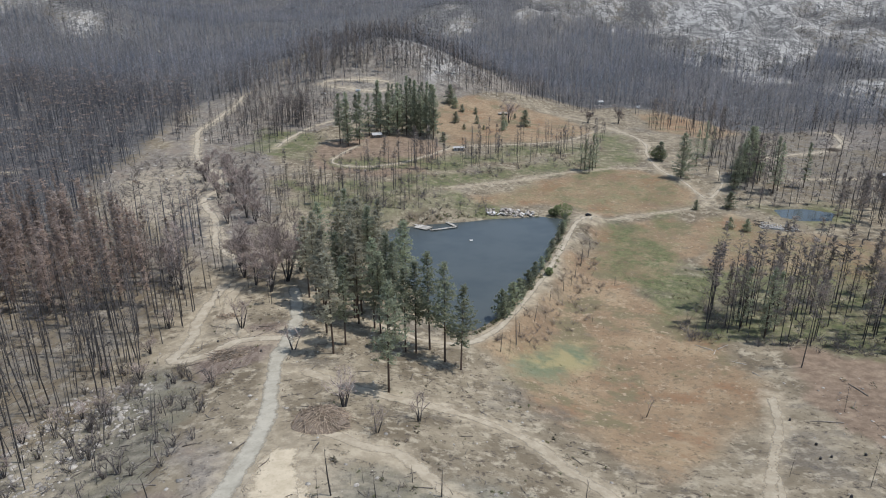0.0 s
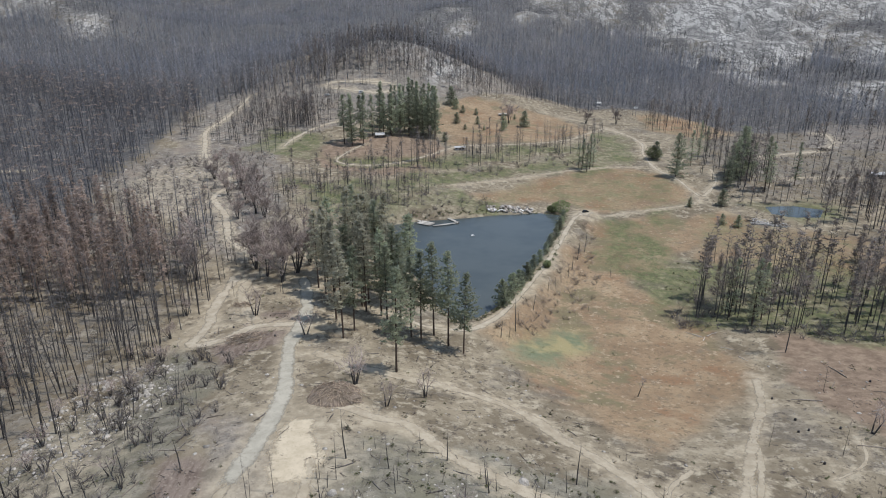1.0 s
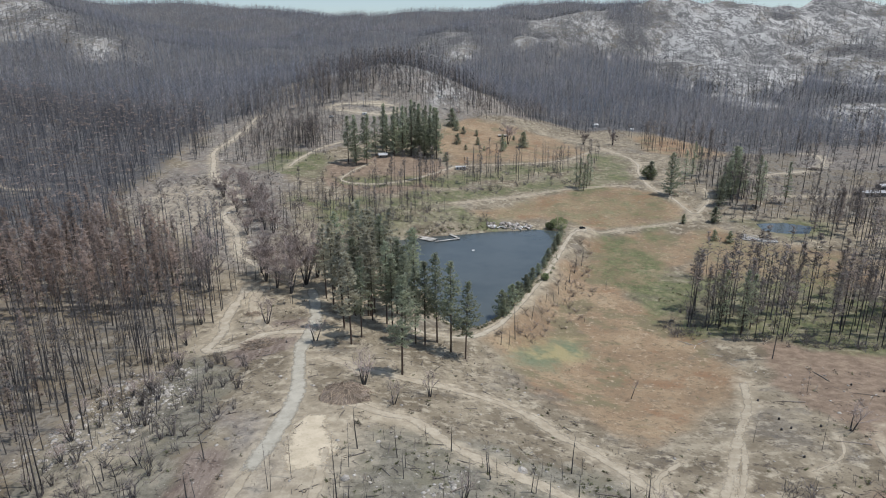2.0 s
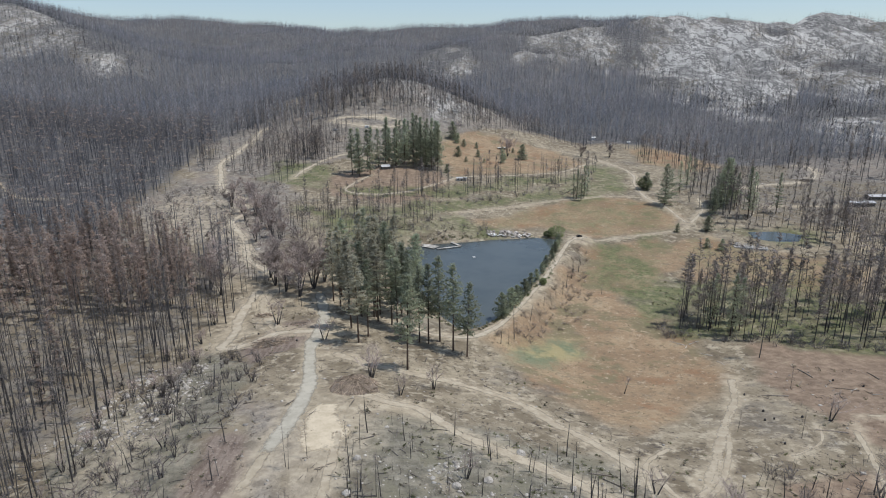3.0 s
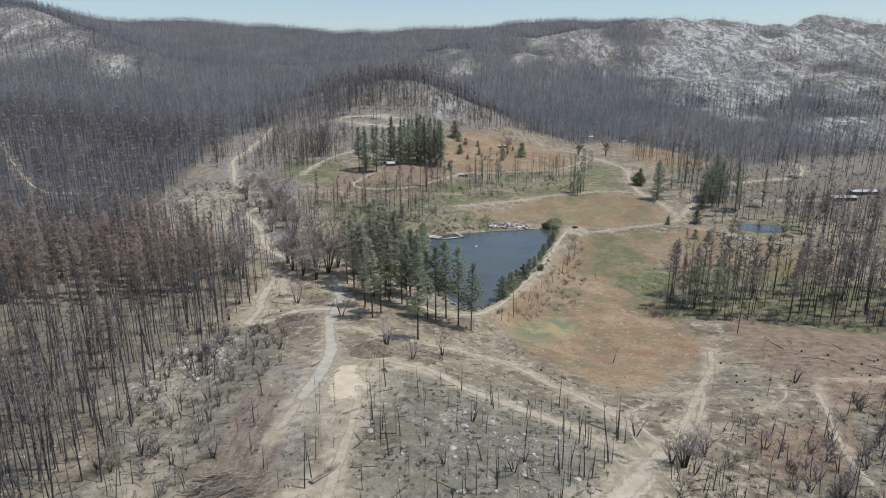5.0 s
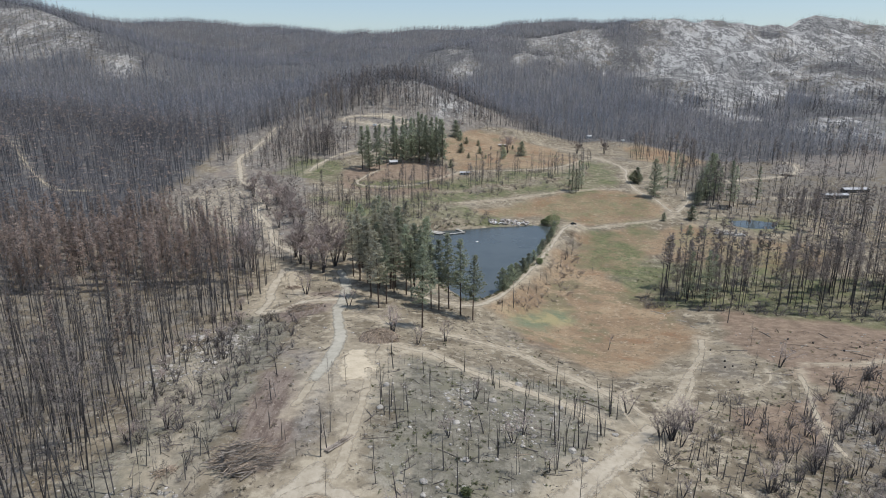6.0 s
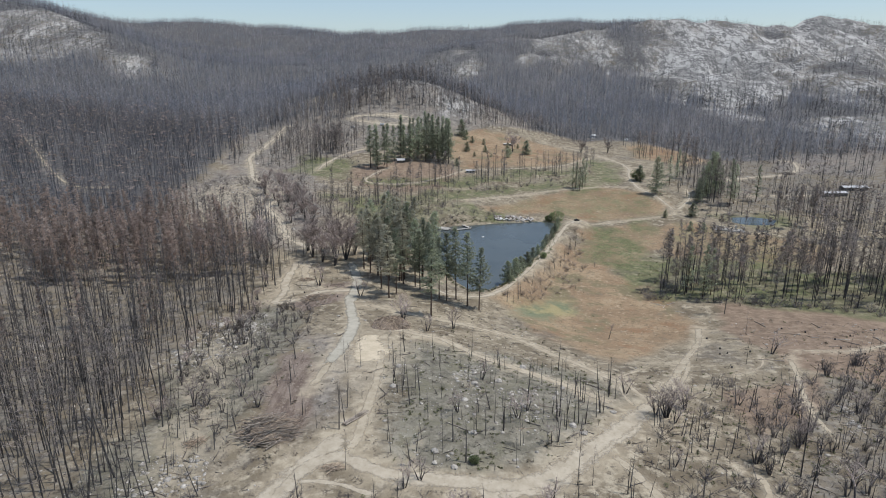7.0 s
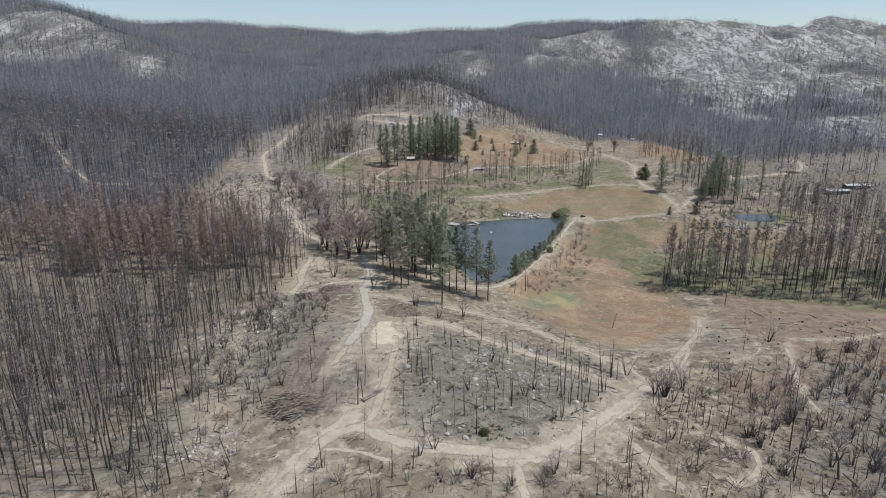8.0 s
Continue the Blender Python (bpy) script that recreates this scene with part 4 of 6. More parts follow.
def in_view(p, margin=25):
    """Keeps the places inside the wedge of hills that opens north of the valley."""
    half = 0.74 * (p[:, 1] + 140) + margin
    return p[np.abs(p[:, 0]) < half]


def hill_places():
    """Places of the trees on the hills, thinner on bare rock and with distance."""
    out = []
    for lo, hi, spacing in ((600, 1100, 7.0), (1100, 1700, 9.0), (1700, 2520, 7.8)):
        g = np.stack(np.meshgrid(np.arange(-2100, 2100, spacing), np.arange(lo, hi, spacing)), -1).reshape(-1, 2)
        g = g + rng.uniform(-0.5, 0.5, g.shape) * spacing
        g = in_view(g, 60)
        depth = beyond_foot(g[:, 0], g[:, 1]) + 45 * wave(g[:, 0], g[:, 1], 50, 62)
        g = g[rng.uniform(0, 1, len(g)) < 0.06 + 0.94 * smooth(-45, 12, depth)]
        g = g[beyond_foot(g[:, 0], g[:, 1]) > -70]
        rock = bare_rock(g[:, 0], g[:, 1])
        gaps = 0.5 + 0.5 * wave(g[:, 0], g[:, 1], 60, 61)
        keep = rng.uniform(0, 1, len(g)) < np.clip(1.0 - np.where(g[:, 0] < 0, 0.65, 0.98) * rock, 0.03, 1) * (0.65 + 0.35 * gaps)
        out.append(g[keep])
    return np.concatenate(out)


FAR_KINDS = [joined(burnt_conifer(0, 0.0, 0.25)) for _ in range(6)] + [joined(burnt_conifer(0, 0.3, 0.25)) for _ in range(3)]
MID_KINDS = [joined(burnt_conifer(1, 0.0, random.uniform(0.3, 0.55), 0.68)) for _ in range(8)]
MID_SPARSE = [joined(burnt_conifer(1, 0.0, random.uniform(0.25, 0.5), random.uniform(0.22, 0.5))) for _ in range(8)]
MID_RUST = [joined(burnt_conifer(1, random.uniform(0.8, 1.0), 0.18)) for _ in range(6)]
MID_BROWN = [joined(burnt_conifer(1, random.uniform(0.25, 0.5), 0.48)) for _ in range(5)]

hills = hill_places()
hill_trees = sizes(hills, 27, 6, 71)
hill_trees[:, 2] *= 1 - 0.50 * smooth(1100, 2000, hills[:, 1])
DIM_KINDS = [joined(burnt_conifer(3, 0.0, 0.1)) for _ in range(6)]
on_rock = bare_rock(hills[:, 0], hills[:, 1]) > 0.22
ROCK_TWIG = two_tone("black_twigs", (0.050, 0.050, 0.052), (0.110, 0.104, 0.100), 0.02, 0.9, "tint")
stuff("hill_trees", DIM_KINDS, hill_trees[on_rock] * (1, 1, 0.8), [HAZED_FOREST_BARK, ROCK_TWIG, ROCK_TWIG], "black burnt conifers scattered over granite slopes", "forest", 73, 0.02, 1.0)
hills, hill_trees = hills[~on_rock], hill_trees[~on_rock]
beyond = hills[:, 1] > 1700
stuff("hill_forest", DIM_KINDS, hill_trees[beyond], HILL_BURNT_HAZED, "dense burnt conifer forest on the skyline ridges", "forest", 70, 0.02, 1.9)
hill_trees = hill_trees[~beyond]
stuff("hill_forest", FAR_KINDS, hill_trees, HILL_BURNT_HAZED, "dense burnt conifer forest covering the far hills", "forest", 72, 0.02, 1.25)



CLEARED = [(-238, 420), (-241, 480), (-215, 504), (-173, 475), (-138, 370), (-156, 350), (-204, 358)]


def outside_clearing(p, chance, seed):
    """Leaves only few trees on the cleared valley side."""
    r = np.random.default_rng(seed)
    return p[(polygon_depth(p[:, 0], p[:, 1], CLEARED) < -3) | (r.uniform(0, 1, len(p)) < chance)]


def ragged_edge(p):
    """Thins the western wood towards its edge."""
    depth = polygon_depth(p[:, 0], p[:, 1], WOOD_WEST)
    return 0.06 + 0.94 * smooth(-16, 8, depth + 16 * wave(p[:, 0], p[:, 1], 24, 63))


SCORCHED = [(-330, 345), (-270, 362), (-225, 348), (-180, 328), (-128, 302), (-126, 272), (-150, 242), (-245, 236), (-300, 262)]


def rusty(p):
    """Share of the trees that still hold scorched needles."""
    return smooth(-14, 16, polygon_depth(p[:, 0], p[:, 1], SCORCHED) + 12 * wave(p[:, 0], p[:, 1], 26, 59))


west = off_road(np.concatenate([scattered(WOOD_WEST, 6.2, 73, -24), scattered([(-104, 187), (-106, 262), (-260, 262), (-300, 200), (-225, 100), (-170, 10), (-105, 27), (-116, 155)], 8.4, 67)]))
deep = off_road(scattered(WOOD_WEST, 6.8, 79, -24), 1.5)
deep = outside_clearing(deep, 0.12, 60)
deep = deep[rng.uniform(0, 1, len(deep)) < smooth(280, 360, deep[:, 1]) * ragged_edge(deep)]
is_rust = rng.uniform(0, 1, len(deep)) < rusty(deep) * 0.6
deep_rust, deep = deep[is_rust], deep[~is_rust]
SIDE_KINDS = [joined(burnt_conifer(1, random.choice((0.0, 0.0, 0.15)), random.uniform(0.3, 0.5), 0.46)) for _ in range(8)]
stuff("burnt_forest", SIDE_KINDS, sizes(deep, 28, 6, 80), [HAZED_FOREST_BARK, SIDE_TWIG, RUST], "dense burnt conifer forest on the valley side", "forest", 68, 0.02, 1.3)
west = outside_clearing(west, 0.12, 61)
west = west[rng.uniform(0, 1, len(west)) < (1 - smooth(280, 360, west[:, 1])) * ragged_edge(west)]
clump = 0.5 + 0.5 * wave(west[:, 0], west[:, 1], 34, 74)
west = west[rng.uniform(0, 1, len(west)) < np.maximum(0.30 + 0.68 * clump, rusty(west))]
is_rust = rng.uniform(0, 1, len(west)) < np.maximum(rusty(west) * 0.75, 0.02)
close = (west[:, 1] < 130) & (west[:, 0] > -190)
open_wood = west[:, 1] < 195 + 45 * wave(west[:, 0], west[:, 1], 30, 65)
stuff("burnt_forest", MID_KINDS, sizes(west[~is_rust & ~close & ~open_wood], 28, 7, 75), BURNT, "burnt conifer forest of black bare trunks", "forest", 76)
stuff("burnt_forest", MID_SPARSE + MID_KINDS[:3], sizes(west[~is_rust & ~close & open_wood], 28, 7, 74), SOOTY, "burnt conifer forest of thin black bare trunks", "forest", 69, 0.065)
stuff("scorched_forest", MID_RUST, sizes(np.concatenate([west[is_rust & ~close], deep_rust]), 29, 5, 77), BURNT, "scorched conifer forest with rust-brown dead needles", "forest", 78)

east = np.concatenate([scattered(STAND, 8.0, 81), scattered(STAND, 30, 82)])
east = off_road(east)
fore = (east[:, 1] < 262) & (east[:, 0] < 235)
fore &= np.cumsum(fore) <= 120
east_front, east = east[fore], east[~fore]
stuff("burnt_forest", MID_KINDS[:4] + MID_BROWN, sizes(east[(east[:, 1] < 288) | (east[:, 0] > 225)], 36, 7, 83), [CHAR_BARK, CHAR_TWIG, BROWN_NEEDLES], "stand of tall burnt conifers over green undergrowth", "forest", 84)

GLADES = [([(-60, 470), (20, 500), (130, 560), (150, 600), (60, 560), (-20, 520), (-70, 490)], 7.6, 21),
          ([(-120, 360), (-20, 400), (0, 430), (-40, 470), (-110, 450)], 8.2, 18),
          ([(-250, 560), (-150, 520), (-110, 640), (-120, 720), (-240, 740)], 10.5, 21),
          ([(-150, 360), (-90, 330), (-110, 440), (-200, 480)], 13.0, 15),
          ([(200, 430), (420, 430), (560, 690), (300, 690), (230, 560)], 24.0, 27),
          ([(-190, 770), (40, 800), (70, 880), (-40, 950), (-210, 940)], 8.0, 21),
          ([(140, 300), (200, 300), (280, 310), (250, 350), (160, 345)], 24.0, 32),
          ([(-120, 740), (120, 760), (120, 850), (-120, 800)], 9.5, 19),
          ([(-110, 250), (-75, 255), (-70, 330), (-115, 320)], 10.0, 15)]
GLADES.append((STAND_EAST, 9.0, 26))
GLADES.append(([(-172, 650), (-133, 656), (-126, 612), (-160, 601)], 6.0, 24))
GLADES.append(([(60, 800), (150, 760), (210, 820), (100, 880)], 12.0, 19))
GLADES.append(([(238, 753), (302, 676), (257, 591), (208, 668)], 11.0, 24))
GLADES.append(([(205, 452), (260, 475), (270, 540), (235, 560), (205, 500)], 11.0, 30))
GLADES.append(([(-262, 690), (-225, 745), (-150, 740), (-90, 790), (-130, 860), (-250, 820)], 8.5, 23))
GLADES.append(([(-216, 670), (-141, 683), (-123, 592), (-143, 555), (-188, 574)], 9.0, 21))
GLADES.append(([(212, 424), (300, 430), (300, 446), (212, 446)], 9.0, 22))
mid = np.concatenate([sizes(outside_clearing(off_road(scattered(g, sp, 90 + k)), 0.35, 62), tall, 0.25 * tall, 91 + k) for k, (g, sp, tall) in enumerate(GLADES)])
stuff("burnt_trees", MID_KINDS + MID_BROWN, mid, [CHAR_BARK, CHAR_TWIG, BROWN_NEEDLES], "scattered burnt conifers along the valley edges", "tree", 99, 0.02, 1.15)


# ---------------------------------------------------------------- single trees
def burnt_pine_things():
    kinds, bare_kinds = [], []
    for k in range(6):
        trunk, limbs = burnt_conifer(2, 0.0, random.uniform(0.35, 0.6), random.uniform(0.16, 0.34))
        bare_kinds.append(plant("burnt_pine", [("trunk", trunk.mesh("trunk", [CHAR_BARK_ONE])), ("crown", limbs.mesh("crown", [CHAR_BARK_ONE, CHAR_TWIG_ONE]))],
                                "tall burnt pine, a black pole with few dead branches", "tree", "burnt pines on the slope"))
    for k in range(7):
        trunk, limbs = burnt_conifer(2, 0.05 * (k % 3), random.uniform(0.38, 0.64), (0.45, 0.6, 1.0)[k % 3])
        kinds.append(plant("burnt_pine", [("trunk", trunk.mesh("trunk", [CHAR_BARK_ONE])), ("crown", limbs.mesh("crown", [CHAR_BARK_ONE, CHAR_TWIG_ONE, RUST_ONE]))],
                           "tall burnt pine with a black trunk and bare dead branches", "tree", "burnt pines on the slope"))
    near = west[close]
    for x, y in near[:180]:
        stand_at(random.choice(bare_kinds), x, y, random.uniform(0.8, 1.6), random.uniform(0, 360), 1.8)
    for x, y, h in [(95.3, 56.3, 31.5), (88.8, 40.4, 25), (85.2, 62.7, 13.5), (29.1, 46.1, 20), (26.1, 63.7, 15), (33.1, 45.9, 13.5)]:
        stand_at(random.choice(bare_kinds), x, y, h / 25, random.uniform(0, 360), 0.5)
    for k in bare_kinds:
        tagged(k, "slender burnt pole standing alone on pale ash", group="burnt poles on the ash slope")
    for x, y in [(-43, 103), (-44, 104), (-39, 108), (-42, 80), (-24, 89), (-22, 86), (-18, 92), (-16, 83), (-9, 86), (0, 98), (-8, 57), (-14, 46), (8, 74), (13, 74), (15, 62), (16, 63), (19, 74), (26, 65), (13, 53), (2, 67), (-35, 49), (-29, 113), (-25, 113), (-13, 74), (100, 150), (118, 143), (138, 188), (164, 142)]:
        stand_at(random.choice(bare_kinds), x, y, random.uniform(0.36, 0.58), random.uniform(0, 360), 2.0)
    for k in kinds:
        tagged(k, "tall burnt pine with a bare black trunk at the field edge", group="burnt pines east of the field")
    for x, y in [(142, 223), (127, 257), *east_front]:
        stand_at(random.choice(kinds), x, y, random.uniform(1.15, 1.7), random.uniform(0, 360), 1.0)
    for k in kinds + bare_kinds:
        remove_thing(k)


burnt_pine_things()
thick = off_road(np.concatenate([west[close][180:], scattered([(-221, 161), (-153, 159), (-103, 91), (-94, 66), (-72, 24), (-134, 24), (-169, 87)], 9.4, 85)]))
stuff("burnt_forest", MID_SPARSE, sizes(thick, 26, 8, 87), SOOTY, "thin black burnt trunks crowding the near slope", "forest", 88, 0.09, 1.0)
scant = off_road(scattered([(171, 168), (195, 170), (113, 42), (100, 38), (112, 77)], 9.0, 86))
stuff("burnt_trees", MID_SPARSE, sizes(scant, 12, 4, 89), BURNT, "thin burnt trees among shrubs on the slope", "tree", 66, 0.04, 1.0)


def live_pines():
    kinds = []
    for k in range(6):
        trunk, crown = live_pine(30.0, random.uniform(0.26, 0.40), random.uniform(1.1, 1.3), 100, 0.30)
        kinds.append((trunk.mesh("trunk", [PINE_BARK]), crown.mesh("crown", [OLIVE_NEEDLES if k < 3 else NEEDLES, PINE_BARK])))
    shapes = [plant("pine_tree", [("trunk", t), ("crown", c)], "tall living green pine with a bare lower trunk", "tree", "green pines by the pond") for t, c in kinds]
    front = [(-39, 209), (-36, 218), (-16, 181), (-13, 217), (-9, 217), (-4, 223), (2, 213), (8, 208), (-60, 266), (-24, 231), (-27, 236), (-34, 240), (-45, 228), (-43, 246), (-55, 258), (-18, 228)]
    back = [tuple(p) for p in off_road(scattered([(-62, 300), (-60, 262), (-46, 244), (-22, 240), (-8, 240), (-14, 270), (-24, 300), (-42, 325), (-58, 330)], 9.8, 101))]
    for k in shapes[:3]:
        tagged(k, "tall half-scorched pine with dull olive needles")
    for x, y in front + back:
        stand_at(random.choice(shapes if x < -24 else shapes[3:]) if random.random() < 0.6 else random.choice(shapes[:3] if x < -24 else shapes[3:]), x, y, random.uniform(1.1, 1.4), random.uniform(0, 360), 0.8)
    grove = [(-93, 560), (-85, 555), (-76, 560), (-88, 570), (-71, 592), (-61, 596), (-53, 592), (-46, 604), (-37, 595), (-29, 596), (-24, 597), (-18, 588), (-12, 588), (-57, 641), (-41, 652), (-24, 645), (-66, 610), (-48, 620), (-30, 612), (-16, 604), (-35, 630), (-80, 575), (-52, 634), (-20, 622), (-66, 626), (-42, 612), (-24, 606), (-33, 648), (-12, 600), (-55, 600)]
    full = []
    for k in range(4):
        t, c = live_pine(30.0, random.uniform(0.06, 0.18), random.uniform(1.15, 1.4), 96, 0.42)
        full.append(plant("pine_tree", [("trunk", t.mesh("trunk", [PINE_BARK])), ("crown", c.mesh("crown", [NEEDLES, PINE_BARK]))], "tall living green pine with a full dense crown", "tree", "green pines in the far grove"))
    for k in shapes:
        tagged(k, group="green pines in the far grove")
    shapes += full
    for x, y in grove:
        stand_at(random.choice(shapes if x < -66 else full), x, y, random.uniform(1.25, 1.6), random.uniform(0, 360), 0.8)
    for k in shapes:
        remove_thing(k)


def scorched_pines():
    """Dead pines that still hold their dull brown needles, east of the field and by the pool."""
    kinds = []
    for k in range(4):
        trunk, limbs = burnt_conifer(2, 0.45, random.uniform(0.3, 0.45))
        kinds.append(plant("scorched_pine", [("trunk", trunk.mesh("trunk", [CHAR_BARK_ONE])), ("crown", limbs.mesh("crown", [CHAR_BARK_ONE, CHAR_TWIG_ONE, BROWN_NEEDLES]))],
                           "dead pine with a full crown of dull brown needles", "tree", "scorched pines by the pool"))
    for x, y, h in [(254, 400, 33), (259, 388, 35), (266, 396, 30), (272, 404, 34), (280, 398, 36), (263, 410, 28), (277, 414, 31), (287, 410, 33), (291, 422, 29), (244, 384, 26),
                    (128, 262, 34), (138, 272, 36), (150, 268, 35), (160, 284, 37), (172, 274, 34), (185, 288, 36), (200, 280, 34), (212, 294, 35), (145, 246, 33), (176, 240, 36), (206, 262, 35), (226, 276, 34), (236, 250, 35)]:
        stand_at(random.choice(kinds), x, y, h / 25 * 0.95, random.uniform(0, 360), 1.0)
    for k in kinds:
        remove_thing(k)


scorched_pines()
live_pines()


def single_conifers():
    """The living conifers that stand alone: on the hill meadow, along the dam and by the eastern pool."""
    small, broad = [], []
    for k in range(3):
        t, c = live_pine(10.0, 0.03, 3.2, 90, 0.8)
        small.append(plant("small_pine", [("trunk", t.mesh("trunk", [PINE_BARK])), ("crown", c.mesh("crown", [NEEDLES, PINE_BARK]))], "small bushy green conifer on the dry hill meadow", "tree", "small conifers on the meadow"))
    for x, y, h in [(8.7, 652, 11.3), (15.9, 692, 8.3), (30, 691, 7.1), (30.4, 652, 8.5), (17, 628, 5.5), (36, 628, 4.9), (55, 629, 10.4), (59, 646, 7.3), (72, 688, 5.3), (79, 651, 16.3), (59.5, 683, 7.6), (-3, 579, 8.7), (8.6, 702, 11.9), (3.7, 714, 20.4)]:
        stand_at(random.choice(small), x, y, h / 10, random.uniform(0, 360), 1.0)
    for k in small:
        tagged(k, "young green pine on the bank of the dam", group="young pines along the dam")
    for x, y, h in [(26, 254, 12.8), (31.5, 266, 11.8), (35, 274, 10), (40.4, 286, 9.5), (46.4, 302, 8.4), (51, 314, 7.3), (56, 325, 7.3), (60, 338, 7.8), (66, 354, 7.1), (71, 371, 7), (75, 388, 8), (28.5, 260, 8), (37.5, 280, 7), (43, 294, 6), (73, 379, 6)]:
        side = random.uniform(0.5, 1.0)
        stand_at(random.choice(small), x + side, y, h / 10, random.uniform(0, 360), 1.0)
    for k in small:
        tagged(k, "small green conifer beside the burnt ruin", group="small conifers by the pool")
    for x, y, h in [(173, 427, 6.8), (181.6, 391, 7.5), (190, 385, 8.2), (180, 536, 15.8), (196, 428, 12)]:
        stand_at(random.choice(small), x, y, h / 10, random.uniform(0, 360), 1.0)
    for k in small:
        remove_thing(k)
    for k in range(2):
        t, c = live_pine(30.0, 0.04, 2.1, 130, 0.40)
        broad.append(plant("conifer", [("trunk", t.mesh("trunk", [PINE_BARK])), ("crown", c.mesh("crown", [NEEDLES, PINE_BARK]))], "full green conifer standing beside the dirt road", "tree", "green conifers by the road"))
    for x, y, h in [(182, 488, 35), (232, 490, 40), (240, 497, 38), (226, 480, 33), (246, 514, 33), (212, 462, 22)]:
        stand_at(random.choice(broad), x, y, h / 30, random.uniform(0, 360), 1.0)
    for k in broad:
        remove_thing(k)
    slim = []
    for k in range(3):
        t, c = live_pine(24.0, 0.15, 1.05, 80, 0.28)
        slim.append(plant("slim_pine", [("trunk", t.mesh("trunk", [PINE_BARK])), ("crown", c.mesh("crown", [NEEDLES, PINE_BARK]))], "slim olive-green pine among burnt trunks", "tree", "slim pines by the track"))
    for x, y, h in [(111, 507, 26), (114, 502, 23), (118, 509, 29), (109, 511, 21), (122, 516, 24), (238, 455, 42), (244, 461, 36), (267, 469, 34), (239, 480, 30), (205, 520, 30), (225, 557, 30), (228, 549, 27), (218, 540, 24), (135, 262, 30), (141, 252, 33), (148, 258, 29)]:
        stand_at(random.choice(slim), x, y, h / 24, random.uniform(0, 360), 1.0)
    for k in slim:
        remove_thing(k)


single_conifers()



# ---------------------------------------------------------------- burnt broadleaf trees, saplings, scrub
def oaks():
    kinds = {}
    for key, stems, twiggy in (("one", 1, 1.0), ("few", 3, 1.0), ("many", 6, 1.3), ("big", 6, 6.0)):
        kinds[key] = []
        for _ in range(3):
            woods, twigs = burnt_oak(28.0 if key == "big" else 11.0, stems, twiggy, 0.24 if key == "big" else 0.42)
            kinds[key].append(plant("burnt_oak", [*(("trunk", w.mesh("trunk", [CHAR_BARK_ONE])) for w in woods), ("crown", twigs.mesh("crown", [OAK_TWIG]))],
                                    "burnt leafless oak with forked black stems and fine twigs", "tree", "burnt oaks on the slope"))
    spots = [(-28.3, 167.5, 12.8, "many"), (-16.7, 153, 11, "few"), (-5.3, 163.4, 11.7, "few"), (-54.5, 212, 13.5, "few"), (-81, 234, 17, "few"), (71.5, 189.6, 9.7, "one"), (135, 156, 12.6, "few"),
             (68, 90, 10, "many"), (75, 94, 11.4, "many"), (68, 83.5, 9.9, "few"), (-3.7, 78, 10.6, "few"), (5, 101.5, 9.3, "few"), (15.6, 77, 11, "few"), (19, 81.5, 8.7, "few"), (57, 104, 10.6, "few"),
             (103, 42.5, 19, "one"), (59.3, 57, 8, "few"), (66.2, 86.6, 14, "many"), (105, 74.6, 11.6, "many"), (136, 96.6, 13, "few")]
    more = [(85, 62, 12, "few"), (24.4, 64.5, 9, "one"), (-14, 45, 9, "few"), (-18, 42, 9.4, "few"), (-94, 89.6, 13.6, "few"), (63, 88, 9, "many"), (96, 100, 9, "few"), (112, 88, 10, "few"), (122, 110, 9, "few"), (-78, 92, 9, "few"), (-70, 84, 8, "many"),
            (-85, 120, 9, "few"), (-92, 105, 8, "few"), (20, 36, 9, "many"), (-3, 33, 9, "many"), (8, 30, 8, "few"),
            (-104, 194, 9, "many"), (-101, 179, 8, "few"), (-105, 171, 10, "many"), (-110, 215, 9, "many"), (-110, 168, 8, "many"), (-116, 163, 9, "few"), (-122, 157, 8, "many"), (-112, 237, 10, "many"), (-113, 115, 9, "few"), (-116, 140, 9, "many"), (-112, 128, 8, "many"), (-108, 98, 8, "few"), (-104, 84, 9, "many"), (-126, 175, 8, "few"), (-118, 199, 9, "few")]
    for x, y, h, key in spots + more:
        stand_at(random.choice(kinds[key]), x, y, h / 11, random.uniform(0, 360), 3.0)
    for k in sum(kinds.values(), []):
        tagged(k, "large burnt oak with a dense crown of brown-grey twigs", group="burnt oaks by the road bend")
    for x, y, h in [(-79, 272, 25), (-74, 284, 29), (-88, 279, 23), (-96, 288, 26), (-84, 296, 28), (-70, 294, 20), (-130, 282, 26), (-122, 275, 20), (-102, 300, 22),
                    (-150, 440, 16), (-146, 425, 15), (-140, 432, 15), (-150, 410, 14), (-135, 400, 14), (-178, 470, 17), (-168, 482, 15), (-160, 462, 18), (-172, 448, 16), (-126, 388, 17), (-120, 372, 18), (-128, 362, 15), (-112, 364, 17), (-158, 428, 15), (-132, 418, 16), (64, 668, 22), (4, 722, 18), (150, 690, 16), (185, 700, 18)]:
        stand_at(random.choice(kinds["big"]), x, y, h / 28 * 1.15, random.uniform(0, 360), 2.0)
    for k in sum(kinds.values(), []):
        remove_thing(k)


oaks()

